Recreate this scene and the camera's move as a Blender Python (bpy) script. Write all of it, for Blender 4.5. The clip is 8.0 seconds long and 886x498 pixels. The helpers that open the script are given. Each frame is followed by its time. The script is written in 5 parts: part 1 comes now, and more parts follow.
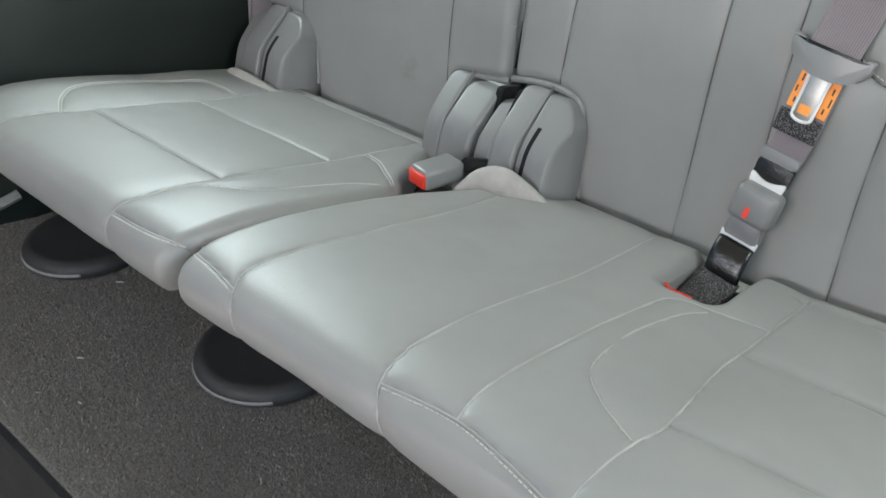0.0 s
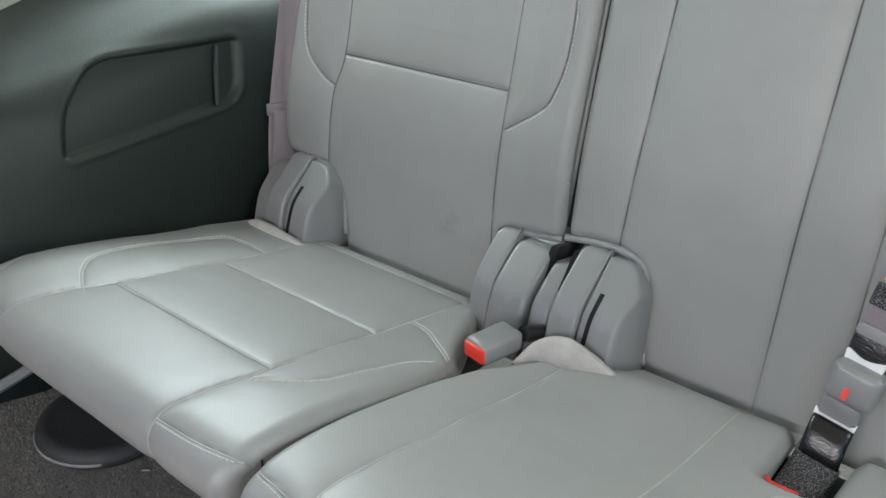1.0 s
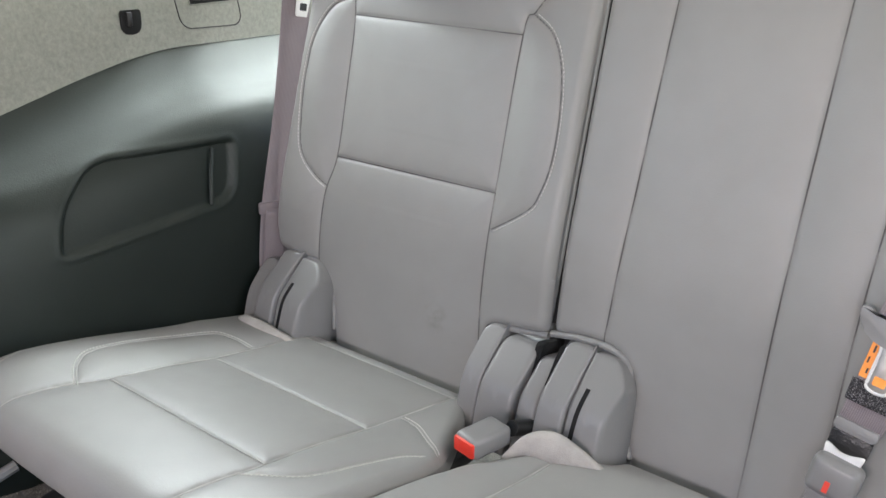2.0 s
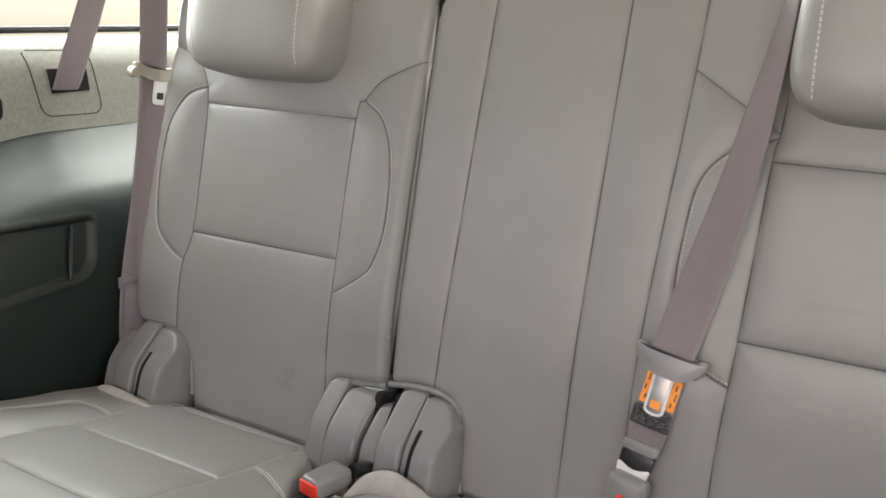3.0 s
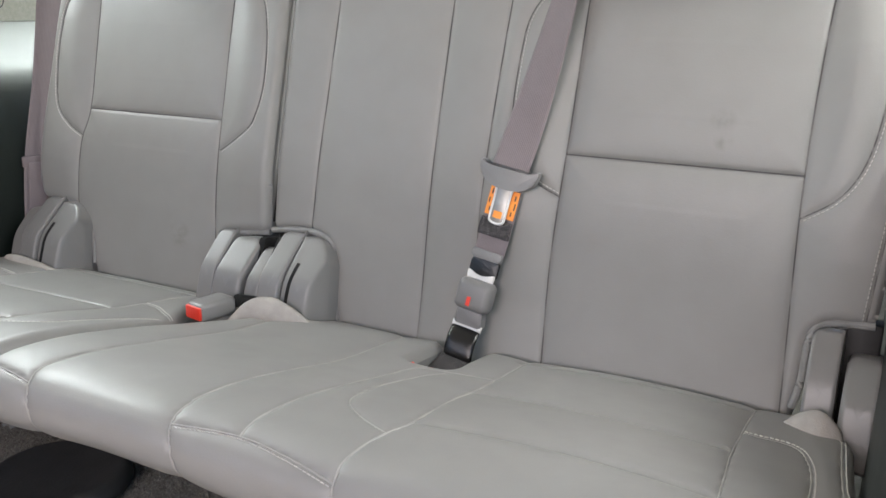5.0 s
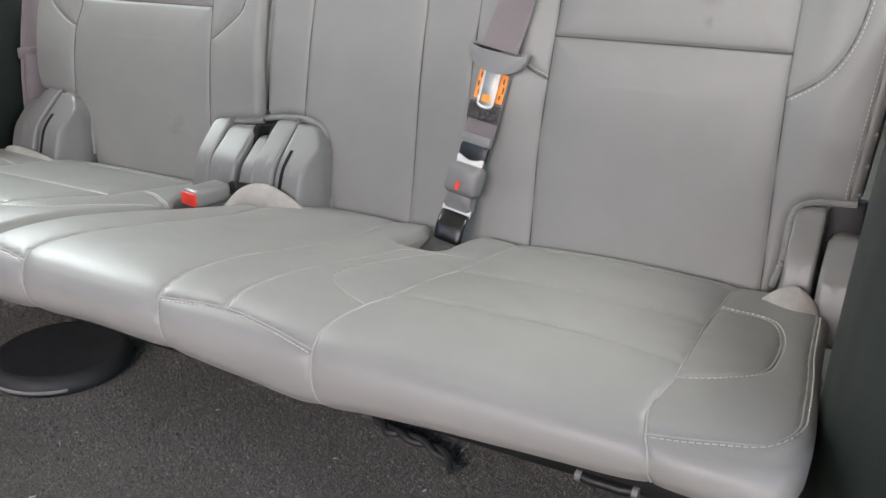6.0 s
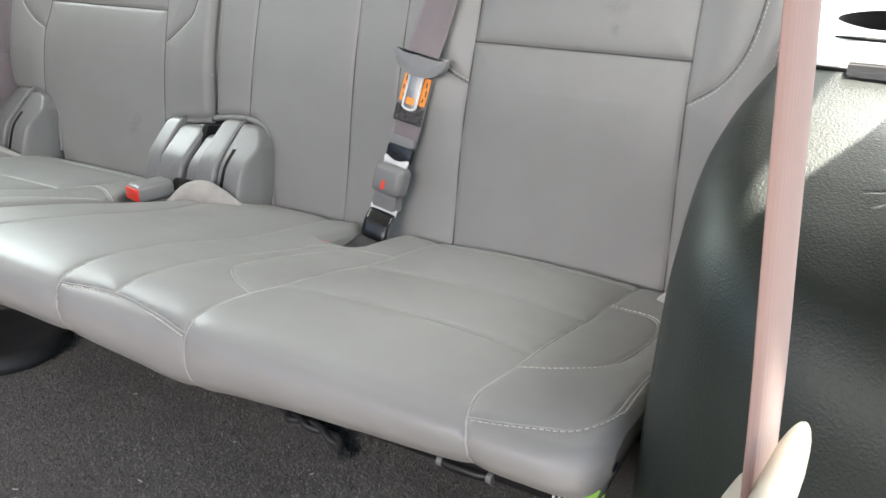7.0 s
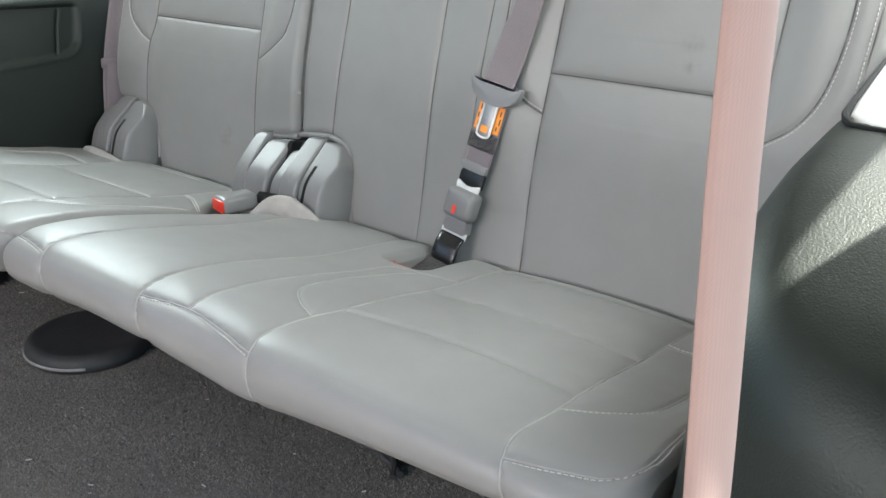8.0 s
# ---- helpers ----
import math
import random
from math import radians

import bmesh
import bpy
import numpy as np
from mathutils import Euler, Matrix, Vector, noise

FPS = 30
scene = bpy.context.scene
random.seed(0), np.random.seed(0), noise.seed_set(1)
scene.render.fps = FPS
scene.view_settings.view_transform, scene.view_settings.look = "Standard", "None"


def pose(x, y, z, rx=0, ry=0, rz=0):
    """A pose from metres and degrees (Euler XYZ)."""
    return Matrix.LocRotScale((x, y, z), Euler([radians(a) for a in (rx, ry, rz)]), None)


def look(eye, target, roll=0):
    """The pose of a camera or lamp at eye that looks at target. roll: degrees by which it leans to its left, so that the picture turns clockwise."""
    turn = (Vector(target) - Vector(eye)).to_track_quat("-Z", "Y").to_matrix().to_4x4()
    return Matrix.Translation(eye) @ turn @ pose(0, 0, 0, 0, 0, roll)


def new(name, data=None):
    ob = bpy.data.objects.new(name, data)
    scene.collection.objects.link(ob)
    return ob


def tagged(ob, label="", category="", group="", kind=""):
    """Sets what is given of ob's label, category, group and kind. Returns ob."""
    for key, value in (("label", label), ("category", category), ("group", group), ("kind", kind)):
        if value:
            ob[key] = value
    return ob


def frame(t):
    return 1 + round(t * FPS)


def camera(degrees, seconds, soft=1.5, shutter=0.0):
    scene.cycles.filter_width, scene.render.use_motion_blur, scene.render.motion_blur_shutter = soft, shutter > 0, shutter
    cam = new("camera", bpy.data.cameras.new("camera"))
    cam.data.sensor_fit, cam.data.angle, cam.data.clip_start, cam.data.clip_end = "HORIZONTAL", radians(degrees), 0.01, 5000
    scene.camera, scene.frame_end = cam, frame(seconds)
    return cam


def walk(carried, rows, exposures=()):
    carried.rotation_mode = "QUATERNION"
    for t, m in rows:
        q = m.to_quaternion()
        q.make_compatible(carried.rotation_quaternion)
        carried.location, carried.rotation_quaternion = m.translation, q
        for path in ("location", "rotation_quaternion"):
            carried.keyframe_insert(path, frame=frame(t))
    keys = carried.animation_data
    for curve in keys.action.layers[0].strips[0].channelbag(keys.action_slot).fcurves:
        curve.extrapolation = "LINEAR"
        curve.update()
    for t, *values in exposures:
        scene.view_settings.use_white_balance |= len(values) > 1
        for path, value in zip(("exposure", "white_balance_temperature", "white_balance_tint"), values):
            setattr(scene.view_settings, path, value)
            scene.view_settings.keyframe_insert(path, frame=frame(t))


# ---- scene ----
cam = camera(52.6, 8.0, shutter=0.12)
PATH = [
    (0, (0.616, -0.759, 0.604), (-0.525, 0.493, -0.459), 0.5),
    (0.2, (0.578, -0.757, 0.614), (0.010, -0.110, 0.106), 0.5),
    (0.5, (0.526, -0.754, 0.629), (-0.612, 0.576, -0.338), 0.5),
    (0.8, (0.492, -0.746, 0.645), (-0.080, -0.067, 0.185), 0.3),
    (1, (0.472, -0.742, 0.655), (-0.671, 0.627, -0.251), 0.0),
    (1.2, (0.452, -0.745, 0.658), (-0.687, 0.642, -0.223), -0.0),
    (2.3, (0.506, -0.794, 0.677), (-0.644, 0.718, 0.051), 0.9),
    (2.5, (0.531, -0.811, 0.68), (-0.59, 0.744, 0.109), 1.0),
    (2.8, (0.569, -0.830, 0.681), (0.056, -0.014, 0.413), 1.3),
    (3, (0.595, -0.84, 0.679), (-0.39, 0.821, 0.156), 1.4),
    (3.3, (0.642, -0.849, 0.673), (0.173, -0.005, 0.410), 1.2),
    (3.5, (0.67, -0.855, 0.664), (-0.243, 0.843, 0.132), 1.2),
    (3.8, (0.698, -0.868, 0.638), (0.256, -0.012, 0.370), 1.1),
    (4, (0.712, -0.878, 0.618), (-0.168, 0.836, 0.085), 1.1),
    (4.3, (0.731, -0.897, 0.585), (0.288, -0.040, 0.323), 1.0),
    (4.5, (0.741, -0.909, 0.565), (-0.141, 0.807, 0.039), 1.1),
    (5, (0.764, -0.926, 0.528), (-0.12, 0.785, -0.011), 0.9),
    (5.2, (0.772, -0.931, 0.517), (-0.106, 0.765, -0.077), 0.9),
    (6.3, (0.842, -0.922, 0.508), (-0.049, 0.706, -0.24), 0.3),
    (6.5, (0.88, -0.91, 0.515), (-0.023, 0.715, -0.224), 0.2),
    (6.7, (0.907, -0.901, 0.514), (0.458, -0.086, 0.148), 0.7),
    (7, (0.938, -0.892, 0.511), (-0.016, 0.709, -0.213), 0.6),
    (7.2, (0.942, -0.897, 0.511), (0.459, -0.105, 0.138), 1.1),
    (7.5, (0.942, -0.905, 0.515), (-0.085, 0.652, -0.209), 0.9),
    (7.8, (0.958, -0.892, 0.533), (0.410, -0.139, 0.170), 0.9),
    (8, (0.971, -0.881, 0.548), (-0.158, 0.601, -0.179), 1.1),
]
EXPOSURES = [(0, 1.76, 6030, 3.5), (1, 1.74, 6030, 5), (2.5, 1.93, 6480, 14.5), (3, 1.5, 6740, 14.5), (3.5, 1.31, 6840, 14), (4, 1.32, 6580, 12.5), (4.5, 1.54, 6440, 12), (5.2, 1.8, 6350, 11), (7, 1.92, 6270, 8.5), (8, 1.87, 6080, 5.5)]
walk(cam, [(t, look(eye, target, roll)) for t, eye, target, roll in PATH], EXPOSURES)

# ---- world, sun and large lights ----
world = bpy.data.worlds.new("sky")
scene.world = world
world.use_nodes = True
wn = world.node_tree.nodes
sky = wn.new("ShaderNodeTexSky")
sky.sky_type, sky.sun_disc = "NISHITA", False
sky.sun_elevation, sky.sun_rotation = radians(54.6), radians(28.3)
world.node_tree.links.new(sky.outputs[0], wn["Background"].inputs[0])
wn["Background"].inputs[1].default_value = 0.14


def sun_lamp():
    data = bpy.data.lights.new("sun", "SUN")
    data.energy, data.angle, data.color = 5.0, radians(0.6), (1.0, 0.92, 0.8)
    ob = new("sun", data)
    ob.matrix_world = look((2.8, 5.2, 8.3), (0, 0, 0))


def window_lamp(name, eye, target, wide, high, watts, color):
    data = bpy.data.lights.new(name, "AREA")
    data.shape, data.size, data.size_y, data.energy, data.color = "RECTANGLE", wide, high, watts, color
    new(name, data).matrix_world = look(eye, target)


sun_lamp()
window_lamp("left_quarter_window_light", (-0.70, 0.38, 0.785), (0.2, 0.15, 0.3), 1.08, 0.28, 9.6, (0.93, 1.0, 0.945))
window_lamp("right_quarter_window_light", (1.02, 0.33, 0.80), (0.1, 0.1, 0.3), 1.0, 0.25, 6.6, (0.99, 0.98, 0.91))
window_lamp("left_door_window_light", (-0.72, -1.35, 0.82), (0.2, -0.6, 0.1), 1.0, 0.34, 0.35, (0.9, 0.97, 1.0))
window_lamp("windscreen_light", (0.42, -2.35, 0.90), (0.5, -0.2, 0.2), 1.1, 0.36, 9.0, (1.0, 0.87, 0.83))

# ---- materials ----


class Nodes:
    """A material under construction."""

    def __init__(self, name, rough, metal=0.0):
        self.mat = bpy.data.materials.new(name)
        self.mat.use_nodes = True
        self.tree = self.mat.node_tree
        self.bsdf = self.tree.nodes["Principled BSDF"]
        self.bsdf.inputs["Roughness"].default_value = rough
        self.bsdf.inputs["Metallic"].default_value = metal
        self.where = self.add("ShaderNodeNewGeometry").outputs["Position"]
        self.normal = None

    def add(self, kind, **props):
        node = self.tree.nodes.new(kind)
        for key, value in props.items():
            node.inputs[key].default_value = value
        return node

    def link(self, a, b):
        self.tree.links.new(a, b)

    def noise(self, scale, detail=3.0, rough=0.55, where=None):
        node = self.add("ShaderNodeTexNoise", Scale=scale, Detail=detail, Roughness=rough)
        self.link(where or self.where, node.inputs["Vector"])
        return node.outputs["Fac"]

    def cells(self, scale, where=None):
        node = self.add("ShaderNodeTexVoronoi", Scale=scale)
        self.link(where or self.where, node.inputs["Vector"])
        return node.outputs["Distance"]

    def ramp(self, fac, *stops):
        node = self.tree.nodes.new("ShaderNodeValToRGB")
        while len(node.color_ramp.elements) < len(stops):
            node.color_ramp.elements.new(0.5)
        for element, (at, colour) in zip(node.color_ramp.elements, stops):
            element.position, element.color = at, (*colour, 1)
        self.link(fac, node.inputs["Fac"])
        return node.outputs["Color"]

    def mix(self, fac, a, b, blend="MIX"):
        node = self.tree.nodes.new("ShaderNodeMix")
        node.data_type, node.blend_type = "RGBA", blend
        for value, socket in ((fac, node.inputs[0]), (a, node.inputs[6]), (b, node.inputs[7])):
            if isinstance(value, (int, float)):
                socket.default_value = value
            elif isinstance(value, tuple):
                socket.default_value = (*value, 1)
            else:
                self.link(value, socket)
        return node.outputs[2]

    def colour(self, socket):
        self.link(socket, self.bsdf.inputs["Base Color"])
        return self

    def rough(self, fac, low, high):
        node = self.add("ShaderNodeMapRange")
        node.inputs["To Min"].default_value, node.inputs["To Max"].default_value = low, high
        self.link(fac, node.inputs["Value"])
        self.link(node.outputs["Result"], self.bsdf.inputs["Roughness"])
        return self

    def bump(self, fac, metres, strength=1.0):
        node = self.add("ShaderNodeBump", Distance=metres, Strength=strength)
        self.link(fac, node.inputs["Height"])
        if self.normal:
            self.link(self.normal, node.inputs["Normal"])
        self.normal = node.outputs["Normal"]
        self.link(self.normal, self.bsdf.inputs["Normal"])
        return self


def mottled(name, dark, light, rough, scale=6.0, fine=220.0, bump=0.0003, metal=0.0, spread=0.08):
    m = Nodes(name, rough, metal)
    big = m.noise(scale, 4)
    m.colour(m.ramp(big, (0.3, dark), (0.7, light)))
    m.rough(m.noise(scale * 3, 3), rough - spread, rough + spread)
    if bump:
        m.bump(m.noise(fine, 2), bump)
    return m.mat


def leather_material():
    m = Nodes("grey_leather", 0.42)
    soil = m.noise(5.0, 5)
    rub = m.noise(28.0, 4)
    base = m.ramp(soil, (0.28, (0.225, 0.222, 0.212)), (0.72, (0.268, 0.265, 0.254)))
    m.colour(m.mix(m.ramp(rub, (0.45, (0.0, 0.0, 0.0)), (0.8, (0.25, 0.25, 0.25))), base, (0.215, 0.208, 0.2)))
    m.rough(m.noise(14.0, 4), 0.39, 0.51)
    spots = None
    for at, size in (((0.588, 0.066, 0.405), 0.017), ((0.591, 0.06, 0.385), 0.013), ((-0.16, 0.02, 0.19), 0.022)):
        far = m.tree.nodes.new("ShaderNodeVectorMath")
        far.operation = "DISTANCE"
        far.inputs[1].default_value = at
        m.link(m.where, far.inputs[0])
        reach = m.add("ShaderNodeMapRange")
        reach.inputs["From Min"].default_value, reach.inputs["From Max"].default_value = size, size * 0.35
        m.link(far.outputs["Value"], reach.inputs["Value"])
        if spots is None:
            spots = reach.outputs["Result"]
        else:
            both = m.tree.nodes.new("ShaderNodeMath")
            both.operation = "MAXIMUM"
            m.link(spots, both.inputs[0]), m.link(reach.outputs["Result"], both.inputs[1])
            spots = both.outputs[0]
    patchy = m.tree.nodes.new("ShaderNodeMath")
    patchy.operation = "MULTIPLY"
    m.link(spots, patchy.inputs[0]), m.link(m.ramp(m.noise(70.0, 3), (0.35, (0, 0, 0)), (0.65, (0.45, 0.45, 0.45))), patchy.inputs[1])
    m.colour(m.mix(patchy.outputs[0], m.bsdf.inputs["Base Color"].links[0].from_socket, (0.12, 0.115, 0.105)))
    m.bump(m.noise(9.0, 3), 0.0008, 0.5)
    m.bump(m.noise(60.0, 3), 0.0002, 0.5)
    m.bump(m.noise(330.0, 2, 0.6), 0.0002, 0.45)
    m.bump(m.cells(800.0), 0.00012, 0.5)
    return m.mat


def grained_material():
    m = Nodes("black_grained_plastic", 0.45)
    m.colour(m.ramp(m.noise(7.0, 4), (0.3, (0.0045, 0.0075, 0.0062)), (0.7, (0.008, 0.012, 0.01))))
    m.rough(m.noise(16.0, 4), 0.42, 0.54)
    m.bsdf.inputs["Specular IOR Level"].default_value = 0.48
    m.bsdf.inputs["Specular Tint"].default_value = (0.94, 1.0, 0.94, 1)
    m.bump(m.noise(620.0, 2, 0.6), 0.00036, 0.7)
    m.bump(m.cells(520.0), 0.00016, 0.55)
    return m.mat


def trim_material():
    m = Nodes("sage_beige_trim", 0.75)
    m.colour(m.ramp(m.noise(160.0, 4, 0.7), (0.3, (0.175, 0.18, 0.15)), (0.7, (0.25, 0.252, 0.215))))
    m.bump(m.noise(420.0, 3), 0.0005, 0.6)
    return m.mat


def carpet_material():
    m = Nodes("charcoal_carpet", 0.95)
    fibre = m.noise(330.0, 4, 0.75)
    patch = m.noise(9.0, 5)
    base = m.ramp(fibre, (0.3, (0.085, 0.08, 0.069)), (0.5, (0.15, 0.142, 0.122)), (0.72, (0.236, 0.224, 0.192)))
    m.colour(m.mix(m.ramp(patch, (0.35, (0, 0, 0)), (0.75, (0.35, 0.35, 0.35))), base, (0.06, 0.054, 0.047)))
    m.bsdf.inputs["Sheen Weight"].default_value = 0.15
    m.bump(fibre, 0.004, 0.9)
    m.bump(m.noise(900.0, 2), 0.001, 0.6)
    return m.mat


def webbing_material(name, dark, light, relief=1.0):
    m = Nodes(name, 0.7)
    uv = m.tree.nodes.new("ShaderNodeUVMap").outputs["UV"]
    ribs = m.tree.nodes.new("ShaderNodeTexWave")
    ribs.bands_direction = "X"
    ribs.inputs["Scale"].default_value, ribs.inputs["Distortion"].default_value = 6.5, 0.3
    m.link(uv, ribs.inputs["Vector"])
    twill = m.tree.nodes.new("ShaderNodeTexWave")
    twill.bands_direction = "DIAGONAL"
    twill.inputs["Scale"].default_value, twill.inputs["Distortion"].default_value = 14.0, 0.8
    m.link(uv, twill.inputs["Vector"])
    m.colour(m.mix(m.noise(60.0, 4), m.mix(ribs.outputs["Fac"], dark, light), tuple(0.86 * c for c in light)))
    m.bsdf.inputs["Sheen Weight"].default_value = 0.15
    m.bump(ribs.outputs["Fac"], 0.0004, 0.4 * relief)
    m.bump(twill.outputs["Fac"], 0.0004, 0.6 * relief)
    return m.mat


def pile_material():
    m = Nodes("carpet_tufts", 0.9)
    tone = m.tree.nodes.new("ShaderNodeNewGeometry").outputs["Random Per Island"]
    base = m.ramp(tone, (0.0, (0.101, 0.095, 0.081)), (0.5, (0.189, 0.179, 0.154)), (0.95, (0.304, 0.287, 0.247)), (1.0, (0.415, 0.393, 0.34)))
    m.colour(m.mix(m.ramp(m.noise(8.0, 4), (0.4, (0, 0, 0)), (0.75, (0.5, 0.5, 0.5))), base, (0.1, 0.09, 0.078)))
    return m.mat


PILE = pile_material()


def speckled_material():
    m = Nodes("speckled_sewn_webbing", 0.75)
    m.colour(m.ramp(m.cells(850.0), (0.2, (0.34, 0.32, 0.32)), (0.4, (0.022, 0.02, 0.022))))
    m.bump(m.cells(850.0), 0.0012, 0.8)
    return m.mat


SPECKLED = speckled_material()
LEATHER = leather_material()
GRAINED = grained_material()
TRIM = trim_material()
CARPET = carpet_material()
COVER = mottled("grey_moulded_plastic", (0.178, 0.175, 0.172), (0.208, 0.205, 0.2), 0.36, 8, 300, 0.00012)
FLAP = mottled("pale_grey_felt", (0.32, 0.305, 0.28), (0.4, 0.38, 0.35), 0.95, 60, 700, 0.0006)
PIPING = mottled("grey_piping", (0.19, 0.19, 0.183), (0.26, 0.26, 0.25), 0.6, 60, 500, 0.0004)
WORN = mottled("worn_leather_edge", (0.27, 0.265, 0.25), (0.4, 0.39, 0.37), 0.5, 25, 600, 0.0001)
# leather darkened to carry the shade inside the backrest seams
CREASE = mottled("shaded_leather_crease", (0.085, 0.083, 0.08), (0.125, 0.122, 0.117), 0.7, 40, 500, 0.0001)
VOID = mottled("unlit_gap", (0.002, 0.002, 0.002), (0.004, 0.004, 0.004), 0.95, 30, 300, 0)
THREAD = mottled("pale_thread", (0.42, 0.405, 0.38), (0.54, 0.52, 0.49), 0.75, 300, 900, 0.0001)
BLACK = mottled("black_plastic", (0.008, 0.008, 0.008), (0.014, 0.014, 0.014), 0.45, 30, 300, 0.0001)
GLOSS = mottled("glossy_black_webbing", (0.004, 0.004, 0.004), (0.009, 0.009, 0.009), 0.22, 60, 500, 0.0004)
PAD = mottled("black_rubber_pad", (0.022, 0.022, 0.0215), (0.04, 0.04, 0.039), 0.6, 12, 240, 0.0004)
# nearly black, so that the colour carries the shade of the footwell
FOOTWELL = mottled("shaded_footwell_carpet", (0.004, 0.004, 0.004), (0.009, 0.009, 0.009), 0.95, 20, 400, 0.001)
STEEL = mottled("brushed_steel", (0.3, 0.29, 0.27), (0.42, 0.41, 0.385), 0.45, 40, 400, 0.00005, 1.0)
RED = mottled("red_plastic", (0.62, 0.035, 0.02), (0.75, 0.055, 0.03), 0.35, 30, 300, 0.00005)
ORANGE = mottled("orange_label", (0.85, 0.27, 0.03), (0.95, 0.36, 0.05), 0.5, 60, 600, 0.00005)
WHITE = mottled("white_plastic", (0.62, 0.62, 0.6), (0.74, 0.74, 0.72), 0.4, 30, 300, 0.0001)
IVORY = mottled("ivory_plastic", (0.34, 0.315, 0.255), (0.42, 0.39, 0.33), 0.45, 30, 300, 0.0001)
GREEN = mottled("green_label", (0.2, 0.5, 0.03), (0.3, 0.62, 0.06), 0.5, 60, 600, 0.00005)
RUBBER = mottled("window_rubber", (0.012, 0.012, 0.012), (0.03, 0.03, 0.03), 0.7, 30, 400, 0.0002)
HEADLINER = mottled("grey_headliner", (0.4, 0.39, 0.37), (0.48, 0.47, 0.45), 0.9, 20, 500, 0.0006)
BODY = mottled("dark_body_paint", (0.03, 0.031, 0.033), (0.045, 0.046, 0.05), 0.3, 3, 0, 0)
# unseen ground, coloured pale and warm to bounce light onto the cushion fronts
GROUND = mottled("warm_bounce_ground", (0.54, 0.46, 0.38), (0.64, 0.55, 0.46), 0.9, 2, 60, 0.004)
BELT = webbing_material("mauve_grey_webbing", (0.115, 0.094, 0.098), (0.25, 0.212, 0.222))
TAUPE = webbing_material("taupe_webbing", (0.226, 0.144, 0.118), (0.246, 0.156, 0.128), 0.12)
DARKWEB = webbing_material("black_webbing", (0.012, 0.012, 0.012), (0.07, 0.068, 0.066))

# ---- building helpers ----


def thing(name, base, label, category, group="", kind=""):
    ob = new(name)
    ob.empty_display_size = 0.05
    ob.location = base
    return tagged(ob, label, category, group, kind)


def origin(ob):
    at = Vector((0, 0, 0))
    while ob:
        at += ob.location
        ob = ob.parent
    return at


def mesh_of(name, data, material, sharp=40):
    mesh = bpy.data.meshes.new(name)
    if isinstance(data, bmesh.types.BMesh):
        bmesh.ops.recalc_face_normals(data, faces=data.faces)
        data.to_mesh(mesh)
        data.free()
    else:
        verts, faces = data
        mesh.from_pydata([tuple(v) for v in verts], [], faces)
    mesh.polygons.foreach_set("use_smooth", [True] * len(mesh.polygons))
    if sharp:
        mesh.set_sharp_from_angle(angle=radians(sharp))
    mesh.materials.append(material)
    return mesh


def part(name, data, material, parent, label="", sharp=40):
    """One mesh, given in world metres, as a part of a thing or of another part."""
    mesh = mesh_of(name, data, material, sharp)
    at = origin(parent)
    mesh.transform(Matrix.Translation(-at))
    ob = new(name, mesh)
    ob.parent = parent
    return tagged(ob, label)


def solo(name, data, material, label, category, group="", kind="", sharp=40, base=(0, 0, 0)):
    mesh = mesh_of(name, data, material, sharp)
    mesh.transform(Matrix.Translation(-Vector(base)))
    ob = new(name, mesh)
    ob.location = base
    return tagged(ob, label, category, group, kind)


def box(x0, x1, y0, y1, z0, z1, bevel=0.0, segs=2):
    bm = bmesh.new()
    bmesh.ops.create_cube(bm, size=1, matrix=Matrix.LocRotScale(((x0 + x1) / 2, (y0 + y1) / 2, (z0 + z1) / 2), None, (x1 - x0, y1 - y0, z1 - z0)))
    if bevel:
        bmesh.ops.bevel(bm, geom=list(bm.edges), offset=bevel, segments=segs, profile=0.5, affect="EDGES")
    return bm


def moved(bm, m):
    bmesh.ops.transform(bm, matrix=m, verts=bm.verts)
    return bm


def prism(profile, x0, x1, bevel=0.004, segs=3, m=None):
    """A closed outline (y, z) drawn out along x, with rounded edges."""
    bm = bmesh.new()
    ring = [bm.verts.new((x0, y, z)) for y, z in profile]
    other = [bm.verts.new((x1, y, z)) for y, z in profile]
    caps = [bm.faces.new(ring), bm.faces.new(other[::-1])]
    for i in range(len(ring)):
        bm.faces.new((ring[i - 1], other[i - 1], other[i], ring[i]))
    if bevel:
        edges = {e for f in caps for e in f.edges}
        bmesh.ops.bevel(bm, geom=list(edges), offset=bevel, segments=segs, profile=0.5, affect="EDGES")
    if m:
        moved(bm, m)
    return bm


def curve(points, step=0.004):
    """A smooth line through the points, as an array."""
    p = np.array(points, float)
    if len(p) == 2:
        n = max(2, int(np.linalg.norm(p[1] - p[0]) / step) + 1)
        return p[0] + np.linspace(0, 1, n)[:, None] * (p[1] - p[0])
    q = np.vstack([2 * p[0] - p[1], p, 2 * p[-1] - p[-2]])
    out = []
    for i in range(1, len(q) - 2):
        n = max(2, int(np.linalg.norm(q[i + 1] - q[i]) / step) + 1)
        t = np.linspace(0, 1, n, endpoint=False)[:, None]
        a, b, c, d = q[i - 1], q[i], q[i + 1], q[i + 2]
        out.append(0.5 * (2 * b + (c - a) * t + (2 * a - 5 * b + 4 * c - d) * t**2 + (3 * b - a - 3 * c + d) * t**3))
    return np.vstack(out + [p[-1:]])


